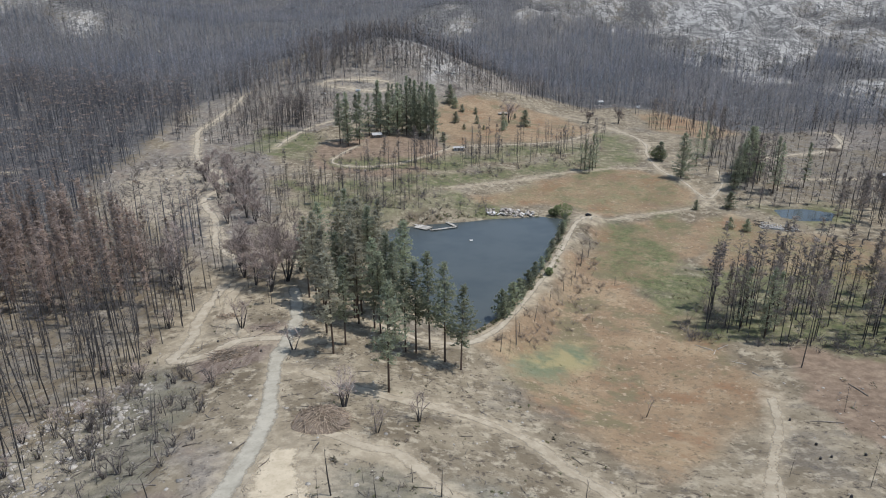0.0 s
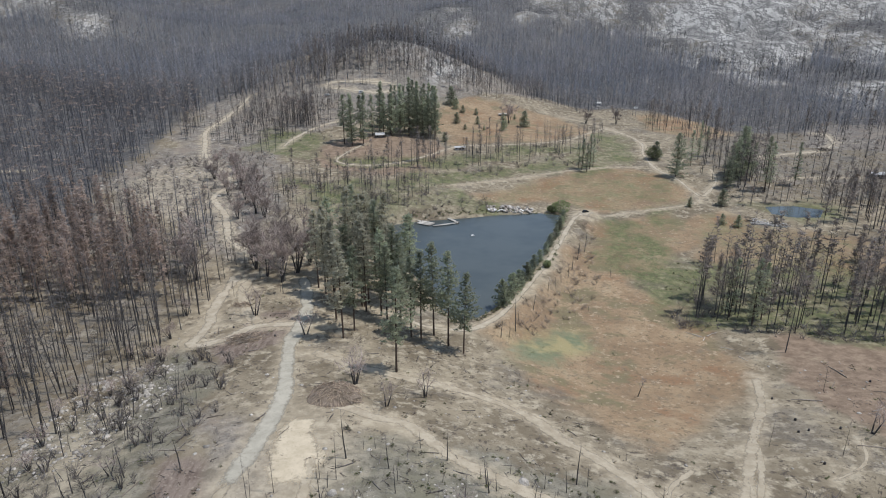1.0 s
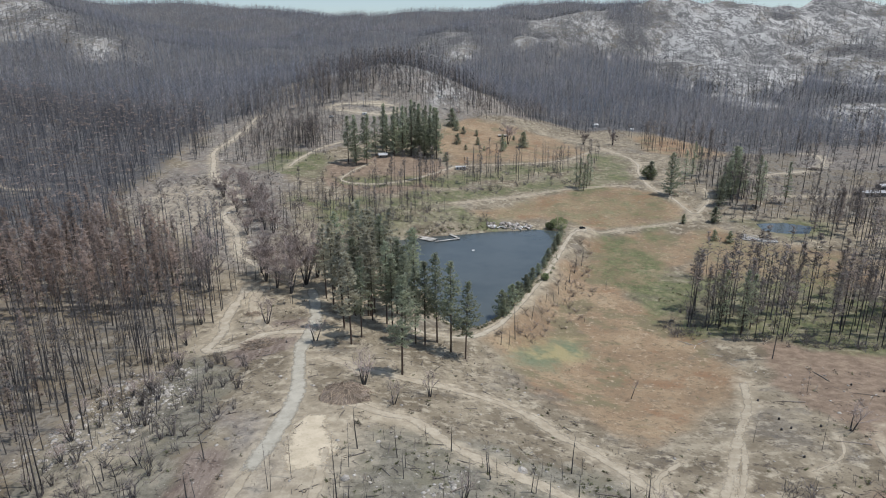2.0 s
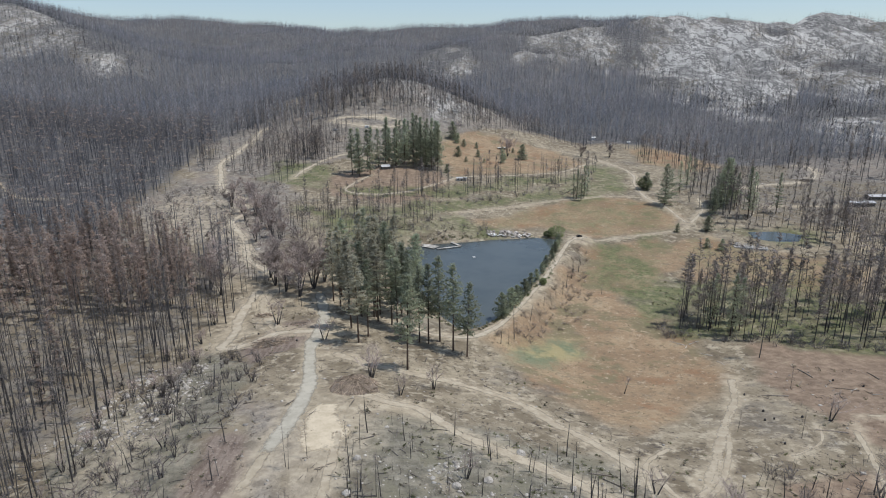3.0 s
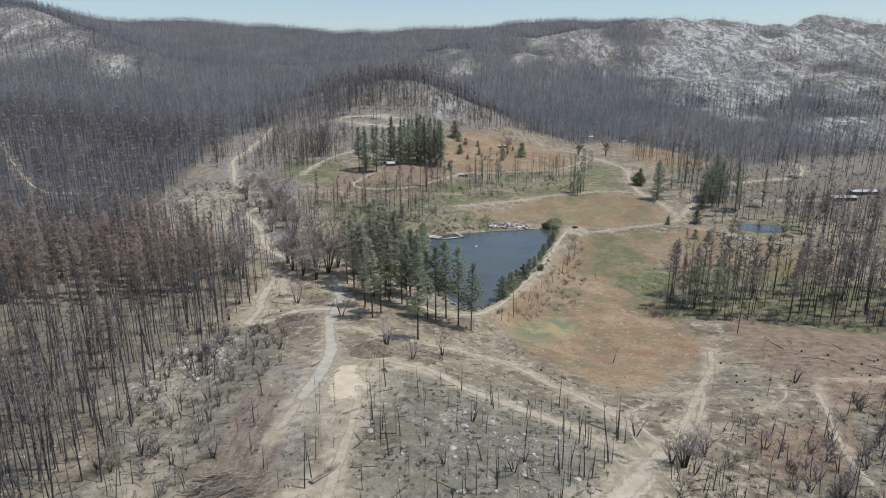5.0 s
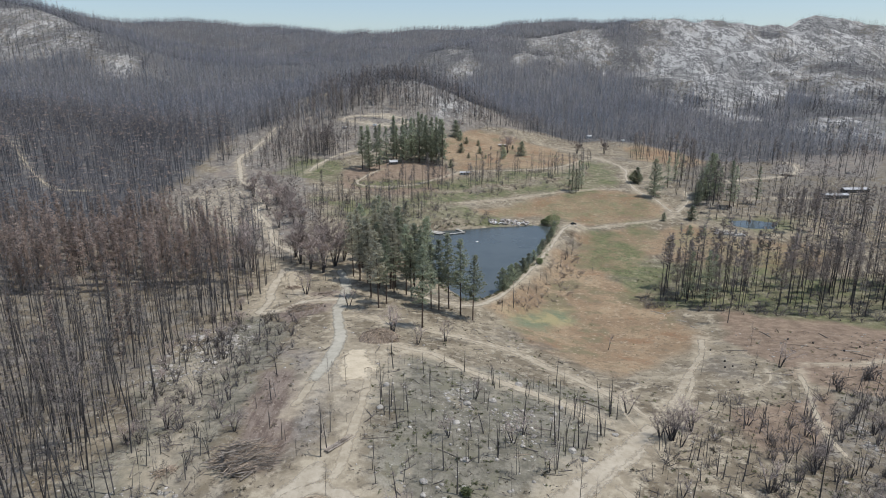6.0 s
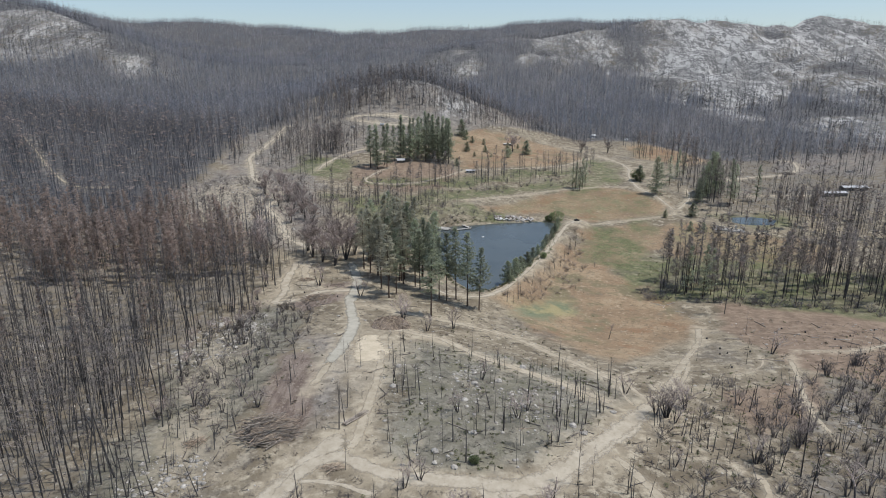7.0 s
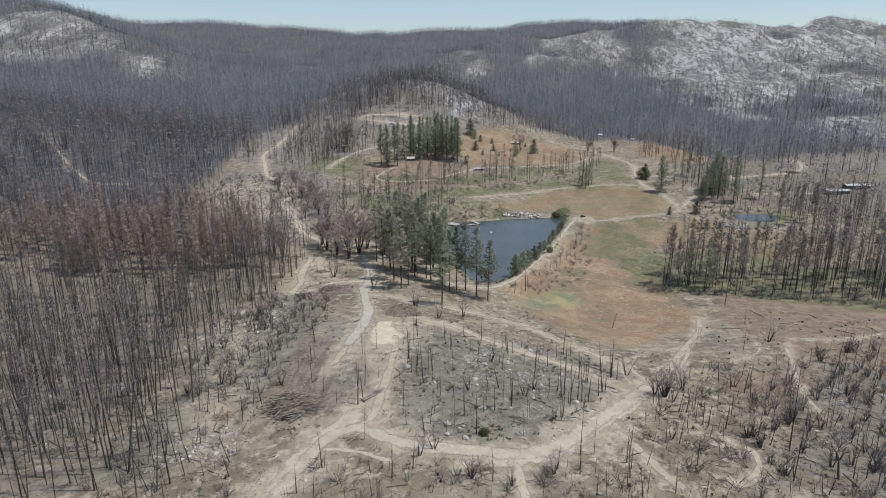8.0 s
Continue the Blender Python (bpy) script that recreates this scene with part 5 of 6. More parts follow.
SLOPE_A = [(-33, 97), (-20, 134), (14, 134), (47, 117), (58, 91), (26, 56), (-1, 47), (-23, 51)]
SLOPE_B = [(62, 84), (90, 120), (150, 130), (175, 140), (150, 70), (110, 20), (60, 0), (40, 30), (44, 60)]
SLOPE_C = [(-112, 85), (-116, 155), (-104, 200), (-79, 177), (-61, 100), (-72, 77), (-73, 46), (-62, 0), (-110, 0)]
SLOPE_D = [(-50, 40), (-10, 38), (40, 40), (60, 10), (40, -40), (-60, -40), (-60, 10)]
SLOPE_E = [(-60, 95), (-35, 90), (-35, 60), (-60, 70)]


def saplings():
    kinds = []
    for k in range(8):
        wood, twigs = burnt_sapling(random.uniform(4.0, 6.5), random.randint(4, 14))
        kinds.append(plant("burnt_sapling", [("trunk", wood.mesh("trunk", [CHAR_BARK_ONE])), ("crown", twigs.mesh("crown", [CHAR_TWIG_ONE]))],
                           "thin burnt sapling, a black stick with few twigs", "tree", "burnt saplings on the slope"))
    near = np.concatenate([scattered([(22, 78), (30, 104), (50, 104), (56, 90), (34, 66)], 4.0, 110), scattered(SLOPE_A, 7.6, 111), scattered(SLOPE_E, 6.5, 112)])
    near = off_road(near)
    for x, y in near[:290]:
        stand_at(random.choice(kinds), x, y, random.choice((0.5, 0.8, 1.2, 1.7, 2.2, 2.6)) * random.uniform(0.8, 1.2), random.uniform(0, 360), 3.5)
    for k in kinds:
        tagged(k, "thin dead sapling below the dam road", group="dead saplings below the dam")
    for x, y, h in [(22, 226, 12), (29, 234, 15), (31, 241, 8), (39, 255, 11), (49, 277, 9), (58, 292, 9), (67, 311, 12), (73, 327, 15), (80, 342, 12), (87, 307, 8), (67, 266, 6), (45, 262, 7), (54, 283, 8), (63, 300, 8), (76, 335, 11), (26, 229, 9), (84, 355, 9)]:
        stand_at(random.choice(kinds), x + 2, y, h / 5.2, random.uniform(0, 360), 3.0)
    for k in kinds:
        remove_thing(k)
    sticks = [joined(burnt_sapling(random.uniform(4.0, 6.5), random.randint(3, 9))) for _ in range(8)]
    bushy = [scrub(4.0, 13, 0.0).arrays() for _ in range(5)]
    far = np.concatenate([off_road(scattered(g, sp, 120 + k)) for k, (g, sp) in enumerate(((SLOPE_B, 5.6), (SLOPE_C, 5.6), (SLOPE_D, 4.6)))])
    s = np.random.default_rng(7).choice([0.5, 0.7, 0.9, 1.3, 2.0], len(far))
    stuff("burnt_saplings", sticks, np.concatenate([far, s[:, None]], 1), [CHAR_BARK, CHAR_TWIG], "burnt saplings and black sticks on ash", "tree", 131, 0.1)
    east_floor = off_road(np.concatenate([scattered([(104, 252), (122, 264), (150, 252), (192, 236), (230, 216), (226, 208), (188, 226), (150, 238), (120, 250)], 4.2, 140), scattered(STAND, 7.0, 141), scattered([(100, 250), (130, 300), (150, 330), (125, 245)], 6.0, 142), scattered(GREENS[4], 14, 143), scattered(GREENS[5], 9.0, 144), scattered(GREENS[0], 6.5, 149), scattered([(205, 425), (300, 440), (430, 560), (430, 690), (250, 660)], 12, 145), scattered([(-210, 790), (60, 800), (40, 880), (-60, 940), (-160, 900)], 11, 156), scattered([(-110, 430), (0, 470), (130, 550), (150, 600), (0, 560), (-110, 540)], 12, 146), scattered([(-240, 430), (-230, 500), (-150, 520), (-120, 360)], 7.5, 147), scattered([(-200, 560), (-110, 560), (-60, 720), (-200, 720)], 16, 148)]))
    clumps = np.concatenate([off_road(scattered(g, 9.5, 150 + k)) for k, g in enumerate((SLOPE_B, SLOPE_C, SLOPE_D, SLOPE_D))])
    corner = off_road(scattered([(131, 129), (192, 162), (200, 70), (111, 20), (73, 32), (96, 84)], 7.4, 160))
    corner = np.concatenate([corner, off_road(scattered([(-134, 209), (-90, 192), (-74, 130), (-82, 70), (-100, 60), (-114, 135)], 12.0, 161)), off_road(scattered([(-96, 196), (-72, 190), (-66, 140), (-85, 132)], 7.5, 162))])
    slender = []
    for _ in range(5):
        woods, twigs = burnt_oak(7.0, 4, 0.5, 0.3)
        slender.append(joined([*woods, twigs]))
    stuff("burnt_shrubs", slender, np.concatenate([corner, np.random.default_rng(10).uniform(0.5, 1.25, len(corner))[:, None]], 1), [CHAR_TWIG], "dark many-stemmed burnt shrubs on the slope", "shrub", 156, 0.06)
    both = np.concatenate([east_floor, clumps])
    r = np.random.default_rng(9)
    stuff("burnt_shrubs", bushy, np.concatenate([both, r.uniform(0.5, 1.3, len(both))[:, None]], 1), [CHAR_TWIG], "bare burnt shrubs under the dead trees", "shrub", 155, 0.08)


saplings()


def ground_cover():
    r = np.random.default_rng(17)
    dry = [scrub(1.0, 10, 0.0).arrays() for _ in range(4)] + [scrub(1.0, 9, 0.4).arrays() for _ in range(3)]
    green = [scrub(1.0, 9, 0.9).arrays() for _ in range(5)]
    whole = [(-120, -40), (-130, 120), (-105, 240), (-60, 290), (-5, 230), (20, 225), (50, 150), (110, 140), (150, 215), (230, 190), (120, 0), (60, -40)]
    side = [(-255, 430), (-245, 520), (-150, 530), (-105, 400), (-110, 300), (-150, 345), (-220, 395)]
    back = [(-250, 560), (-150, 530), (-60, 480), (0, 560), (-20, 700), (-240, 740)]
    p = off_road(np.concatenate([scattered(whole, 4.6, 161), scattered(side, 3.6, 158), scattered(back, 9.0, 159), scattered([(190, 420), (300, 430), (430, 560), (420, 680), (240, 640)], 6.5, 157)]))
    p = p[r.uniform(0, 1, len(p)) < 0.35 + 0.5 * (0.5 + 0.5 * wave(p[:, 0], p[:, 1], 16, 162))]
    stuff("scrub", dry, np.concatenate([p, np.clip(r.lognormal(-0.35, 0.5, len(p)), 0.25, 2.2)[:, None]], 1), [DRY_TWIG, BRUSH], "low dry grey-brown scrub on ash and dirt", "shrub", 163, 0.1)
    q = off_road(np.concatenate([scattered(SLOPE_B, 4.6, 164), scattered(SLOPE_A, 2.9, 163), scattered(whole, 11, 165), scattered(GREENS[0], 4.2, 166), scattered(GREENS[7], 4, 167), scattered(GREENS[2], 8, 168), scattered(GREENS[4], 8, 169), scattered(GREENS[5], 7, 170), scattered(GREENS[1], 4, 171)]))
    q = q[r.uniform(0, 1, len(q)) < 0.25 + 0.75 * smooth(-0.2, 0.5, wave(q[:, 0], q[:, 1], 13, 178))]
    stuff("green_scrub", green, np.concatenate([q, r.uniform(0.35, 1.15, len(q))[:, None]], 1), [BRUSH, SPROUT], "low green sprouting shrubs on burnt ground", "shrub", 170, 0.1)
    field = off_road(np.concatenate([scattered(FIELD, 4.2, 171), scattered(FIELD_NORTH, 6.0, 172)]))
    field = field[r.uniform(0, 1, len(field)) < 0.2 + 0.6 * smooth(0.0, 0.6, wave(field[:, 0], field[:, 1], 22, 173))]
    stuff("dry_grass", dry, np.concatenate([field, r.uniform(0.25, 0.7, len(field))[:, None]], 1), [BRUSH, SPROUT], "tufts of dry grass in the tan meadow", "grass", 174, 0.1)
    bank = [(30, 226), (60, 270), (85, 330), (98, 384), (91, 388), (70, 330), (48, 277), (22, 232)]
    p = off_road(np.concatenate([scattered(bank, 5.0, 176), scattered([(38, 236), (70, 268), (92, 322), (84, 330), (60, 282)], 8, 177)]), 1.0)
    stuff("dry_shrubs", [scrub(3.0, 16, 0.0).arrays() for _ in range(4)], np.concatenate([p, r.uniform(0.5, 1.25, len(p))[:, None]], 1), [DRY_TWIG], "brown dead shrubs on the outer bank of the dam", "shrub", 178, 0.08)
    # shore plants
    ring = []
    for i, a in enumerate(POND):
        b = POND[(i + 1) % len(POND)]
        n = int(math.hypot(b[0] - a[0], b[1] - a[1]) / 1.6)
        for k in range(n):
            f = (k + r.uniform()) / n
            ring.append((a[0] + f * (b[0] - a[0]), a[1] + f * (b[1] - a[1])))
    ring = np.array(ring)
    cx, cy = np.mean([p[0] for p in POND]), np.mean([p[1] for p in POND])
    away = np.stack([ring[:, 0] - cx, ring[:, 1] - cy], 1)
    away /= np.linalg.norm(away, axis=1)[:, None]
    ring = ring + away * r.uniform(2.0, 8.0, len(ring))[:, None]
    stuff("shore_shrubs", green, np.concatenate([ring, r.uniform(0.7, 2.0, len(ring))[:, None]], 1), [BRUSH, SPROUT], "green and grey shrubs along the pond shore", "shrub", 175, 0.1)
    # stones
    OUTCROPS = [[(-207, 165), (-193, 166), (-182, 147), (-195, 148)], [(-96, 62), (-76, 58), (-73, 43), (-96, 40), (-102, 48)], [(10, 96), (26, 101), (26, 78), (14, 74)], [(-6, 107), (5, 117), (4, 85), (-6, 78)], [(132, 104), (142, 104), (131, 83), (120, 77)]]
    lumps = []
    for k in range(6):
        bm = bmesh.new()
        bmesh.ops.create_icosphere(bm, subdivisions=1, radius=1.0)
        for v in bm.verts:
            v.co = v.co * random.uniform(0.55, 1.35)
            v.co.z *= 0.45
        bm.verts.index_update()
        bm.verts.ensure_lookup_table()
        lumps.append((np.array([v.co[:] for v in bm.verts]), np.array([[v.index for v in f.verts] for f in bm.faces], np.int64), np.zeros(len(bm.faces), np.int64)))
        bm.free()
    rocky = [(-130, 130), (-122, 190), (-98, 190), (-88, 165), (-96, 130), (-110, 120)]
    p = np.concatenate([scattered(side, 7, 180), scattered(whole, 8.5, 181), scattered(rocky, 1.6, 182), *(scattered(g, 1.5, 230 + k) for k, g in enumerate(OUTCROPS)), scattered(SLOPE_A, 4.2, 183), scattered([(-180, 60), (-150, 130), (-115, 110), (-110, 40)], 4.0, 184), scattered([(110, 150), (120, 215), (230, 190), (180, 130)], 8, 185)])
    p = off_road(p)
    heap = np.max([polygon_depth(p[:, 0], p[:, 1], g) for g in [rocky, *OUTCROPS]], 0) > 0
    s = np.clip(r.lognormal(-1.35, 0.55, len(p)), 0.10, 0.9) * np.where(heap, 1.35, 1.0)
    stuff("stones", lumps, np.concatenate([p, s[:, None]], 1), [STONE], "pale granite stones scattered on the burnt slope", "stone", 186, 0.0)
    knoll = [(-210, 790), (-150, 780), (-60, 790), (60, 800), (40, 880), (-60, 940), (-160, 900)]
    p = off_road(np.concatenate([scattered(knoll, 9, 187), scattered(side, 15, 188), scattered([(-250, 560), (-180, 560), (-190, 740), (-260, 730)], 15, 199), scattered([(260, 560), (420, 560), (450, 680), (300, 690)], 17, 198)]))
    stuff("outcrop_rocks", lumps, np.concatenate([p, r.uniform(0.5, 1.9, len(p))[:, None]], 1), [STONE], "pale granite rocks breaking through the burnt ground", "stone", 200, 0.0)
    # charred litter
    bits = []
    for k in range(6):
        s_ = Shape()
        for _ in range(5):
            a = random.uniform(0, 6.28)
            p0 = Vector((random.gauss(0, 1.2), random.gauss(0, 1.2), 0.10))
            d = Vector((math.cos(a), math.sin(a), random.uniform(-0.02, 0.08))) * random.uniform(0.6, 2.6)
            s_.tube([p0, p0 + d], [random.uniform(0.04, 0.10)], 3)
        bits.append(s_.arrays())
    p = off_road(np.concatenate([scattered([(210, 440), (300, 430), (430, 560), (420, 690), (240, 660)], 10, 224), scattered(knoll, 12, 225), scattered(side, 6.5, 189), scattered(back, 11, 190), scattered(whole, 6.5, 191), scattered(WOOD_WEST, 9.0, 192), scattered(SLOPE_B, 6, 193), scattered([(120, 215), (230, 190), (200, 150), (130, 170)], 9, 194)]), 0.2)
    fallen = []
    for _ in range(6):
        f = Shape()
        a = random.uniform(0, 6.28)
        d = Vector((math.cos(a), math.sin(a), 0.02))
        f.tube([d * -2.2 + Vector((0, 0, 0.1)), Vector((0.1, 0.1, 0.2)), d * 2.4 + Vector((0, 0, 0.25))], [0.13, 0.09], 4)
        for _ in range(7):
            foot = d * random.uniform(-0.8, 2.0) + Vector((0, 0, 0.15))
            q = Vector((random.gauss(0, 0.8), random.gauss(0, 0.8), random.uniform(0.05, 0.7))) + d * 0.6
            f.tube([foot, foot + q * random.uniform(0.5, 1.1)], [0.045], 3)
        fallen.append(f.arrays())
    lying = off_road(np.concatenate([scattered(SLOPE_C, 6.0, 300), scattered(SLOPE_A, 7.0, 301), scattered(SLOPE_B, 8.5, 302), scattered(SLOPE_D, 8.0, 303), scattered([(-60, 130), (-90, 200), (-60, 240), (10, 200), (60, 150), (-20, 140)], 10.0, 304)]))
    stuff("fallen_branches", fallen, np.concatenate([lying, r.uniform(0.4, 1.3, len(lying))[:, None]], 1), [CHAR_TWIG], "dead broken branches lying on ash and dirt", "debris", 196, 0.0)
    stuff("charred_litter", bits, np.concatenate([p, r.uniform(0.5, 1.4, len(p))[:, None]], 1), [CHAR_TWIG], "charred sticks and litter lying on the ground", "debris", 195, 0.0)
    # low growth on the granite hills
    g = np.stack(np.meshgrid(np.arange(-1100, 1700, 11.0), np.arange(900, 2300, 11.0)), -1).reshape(-1, 2)
    g = in_view(g + r.uniform(-6, 6, g.shape), 60)
    g = g[bare_rock(g[:, 0], g[:, 1]) > 0.25]
    g = g[r.uniform(0, 1, len(g)) < 0.3 + 0.7 * (wave(g[:, 0], g[:, 1], 55, 196) > -0.1)]
    stuff("hill_scrub", [s.arrays() for s in (scrub(1.0, 2, 0.7), scrub(1.0, 3, 0.4), scrub(1.0, 2, 0.5))], np.concatenate([g, r.uniform(1.0, 3.6, len(g))[:, None]], 1), [ROCK_TWIG, ROCK_TWIG], "dark burnt scrub in the cracks of the granite hills", "shrub", 197, 0.0)


ground_cover()



# ---------------------------------------------------------------- built and loose things
WOOD_GREY = two_tone("weathered_planks", (0.30, 0.285, 0.26), (0.46, 0.44, 0.40), 0.8, 0.85, "object")
DEAD_WOOD = two_tone("dead_logs", (0.13, 0.11, 0.092), (0.31, 0.272, 0.232), 0.5, 0.9, "object")
ROOF_METAL = two_tone("pale_metal_roof", (0.38, 0.385, 0.39), (0.50, 0.505, 0.51), 0.3, 0.45, None)
DARK_WALL = two_tone("dark_board_wall", (0.10, 0.090, 0.080), (0.19, 0.172, 0.152), 0.5, 0.85, None)
PALE_WALL = two_tone("pale_wall", (0.42, 0.40, 0.37), (0.56, 0.54, 0.50), 0.5, 0.8, None)
CONCRETE = two_tone("burnt_concrete", (0.24, 0.23, 0.215), (0.50, 0.485, 0.46), 0.8, 0.9, "object")
HEAP_CORE = two_tone("packed_twigs", (0.17, 0.135, 0.105), (0.34, 0.28, 0.225), 2.0, 0.95, "object")
ASH_HEAP = two_tone("grey_ash", (0.15, 0.135, 0.118), (0.34, 0.315, 0.285), 0.8, 0.95, "object")
RUBBLE = two_tone("bank_rock", (0.17, 0.14, 0.115), (0.52, 0.49, 0.45), 0.35, 0.9, "object")
CAR_PAINT = two_tone("dark_car_paint", (0.012, 0.014, 0.018), (0.020, 0.022, 0.027), 0.5, 0.25, None)
RUBBER = two_tone("tyre_rubber", (0.012, 0.012, 0.012), (0.025, 0.025, 0.025), 4.0, 0.8, None)
STEEL = two_tone("wheel_steel", (0.30, 0.30, 0.31), (0.45, 0.45, 0.46), 4.0, 0.35, None, Metallic=0.9)
GLASS_DARK = two_tone("window_glass", (0.012, 0.014, 0.016), (0.022, 0.025, 0.028), 1.0, 0.06, None)
WHITE_PAINT = two_tone("white_paint", (0.62, 0.62, 0.60), (0.78, 0.78, 0.76), 0.6, 0.5, None)
LAMP_GLASS = two_tone("lamp_glass", (0.55, 0.55, 0.52), (0.7, 0.7, 0.68), 2.0, 0.15, None)


def part(name, bm, material, parent, label="", m=None):
    me = bpy.data.meshes.new(name)
    bm.to_mesh(me)
    bm.free()
    me.materials.append(material)
    ob = new(name, me)
    ob.parent = parent
    if m is not None:
        ob.matrix_basis = m
    if label:
        ob["label"] = label
    return ob


def share(name, me, parent, m):
    ob = new(name, me)
    ob.parent, ob.matrix_basis = parent, m
    return ob


def block(x0, y0, z0, x1, y1, z1, bevel=0.03):
    bm = bmesh.new()
    bmesh.ops.create_cube(bm, size=1.0)
    for v in bm.verts:
        v.co = Vector(((x0 + x1) / 2 + v.co.x * (x1 - x0), (y0 + y1) / 2 + v.co.y * (y1 - y0), (z0 + z1) / 2 + v.co.z * (z1 - z0)))
    if bevel:
        bmesh.ops.bevel(bm, geom=bm.edges[:], offset=bevel, segments=1, affect="EDGES")
    return bm


def prism(profile, y0, y1):
    """A solid from an outline in x and z, drawn along y."""
    bm = bmesh.new()
    a = [bm.verts.new((x, y0, z)) for x, z in profile]
    b = [bm.verts.new((x, y1, z)) for x, z in profile]
    bm.faces.new(a)
    bm.faces.new(b[::-1])
    for k in range(len(a)):
        j = (k + 1) % len(a)
        bm.faces.new((a[k], b[k], b[j], a[j]))
    bmesh.ops.recalc_face_normals(bm, faces=bm.faces[:])
    return bm


def disc(r, w, sides=14):
    """A wheel-shaped cylinder lying along y."""
    bm = bmesh.new()
    bmesh.ops.create_cone(bm, cap_ends=True, segments=sides, radius1=r, radius2=r, depth=w)
    bmesh.ops.rotate(bm, verts=bm.verts[:], matrix=Matrix.Rotation(radians(90), 3, "X"))
    bmesh.ops.bevel(bm, geom=[e for e in bm.edges if len(e.link_faces) == 2 and abs(e.calc_face_angle(0)) > 1], offset=w * 0.15, segments=1, affect="EDGES")
    return bm


def base(name, x, y, turn, label, category, group="", z=None):
    ob = new(name)
    ob.matrix_basis = pose(x, y, float(height(x, y)) if z is None else z, 0, 0, turn)
    return tagged(ob, label, category, group)


def dock():
    d = base("dock", 0, 0, 0, "weathered grey wooden dock with an L-shaped walkway", "dock", z=POND_Z)
    runs = [("platform", (-17.5, 387.5), (-9.0, 382.0), 7.0), ("walkway", (-8.5, 378.6), (7.8, 385.6), 1.9), ("walkway", (7.7, 386.2), (0.9, 396.4), 1.9), ("gangway", (-20.5, 391.5), (-15.5, 387.8), 2.0)]
    for name, a, b, w in runs:
        length = math.hypot(b[0] - a[0], b[1] - a[1])
        m = pose((a[0] + b[0]) / 2, (a[1] + b[1]) / 2, 0.55, 0, 0, math.degrees(math.atan2(b[1] - a[1], b[0] - a[0])))
        deck = part(name, block(-length / 2, -w / 2, -0.09, length / 2, w / 2, 0.0, 0.02), WOOD_GREY, d, "", m)
        boards = int(length / 0.9)
        one = bpy.data.meshes.new("plank")
        bm = block(-0.42, -w / 2 - 0.04, 0.0, 0.42, w / 2 + 0.04, 0.05, 0.012)
        bm.to_mesh(one)
        bm.free()
        one.materials.append(WOOD_GREY)
        for k in range(boards):
            share("plank", one, deck, pose(-length / 2 + (k + 0.5) * length / boards, 0, 0.004, 0, 0, random.uniform(-0.6, 0.6)))
        for s in (-1, 1):
            for e in (-1, 1):
                bm = bmesh.new()
                bmesh.ops.create_cone(bm, cap_ends=True, segments=10, radius1=0.14, radius2=0.12, depth=4.2)
                part("post", bm, DEAD_WOOD, deck, "", pose(e * (length / 2 - 0.3), s * (w / 2 + 0.05), -1.2))


dock()


def rubble_bank():
    d = base("rubble_bank", 44, 412, 0, "bank of tumbled brown and white rocks on the shore", "rocks", z=float(height(44, 414)))
    shapes = [boulder(k, 0.7) for k in range(5)]
    for me in shapes:
        me.materials.append(RUBBLE)
    for k in range(110):
        x, y = random.uniform(28, 60), random.uniform(408, 419)
        s = random.uniform(0.5, 1.5)
        share("boulder", random.choice(shapes), d, pose(x - 44, y - 412, float(height(x, y)) - d.location.z + s * 0.35, random.uniform(-25, 25), random.uniform(-25, 25), random.uniform(0, 360)) @ Matrix.Diagonal((s, s, s, 1)))
    slab = bpy.data.meshes.new("slab")
    bm = block(-1.2, -0.7, -0.2, 1.2, 0.7, 0.2, 0.08)
    bm.to_mesh(slab)
    bm.free()
    slab.materials.append(WHITE_PAINT)
    for k in range(13):
        x = random.choice((random.uniform(29, 40), random.uniform(50, 60)))
        y = random.uniform(408, 413)
        share("slab", slab, d, pose(x - 44, y - 412, float(height(x, y)) - d.location.z + 0.9, random.uniform(-30, 30), random.uniform(-30, 30), random.uniform(0, 360)))


rubble_bank()


def swim_float():
    d = base("swim_float", 16.3, 360.4, 20, "small white float moored on the pond", "float", z=POND_Z)
    part("deck", block(-1.0, -0.8, 0.15, 1.0, 0.8, 0.35, 0.06), WHITE_PAINT, d)
    for y in (-0.5, 0.5):
        part("pontoon", block(-1.0, y - 0.25, -0.2, 1.0, y + 0.25, 0.17, 0.08), WHITE_PAINT, d)


swim_float()


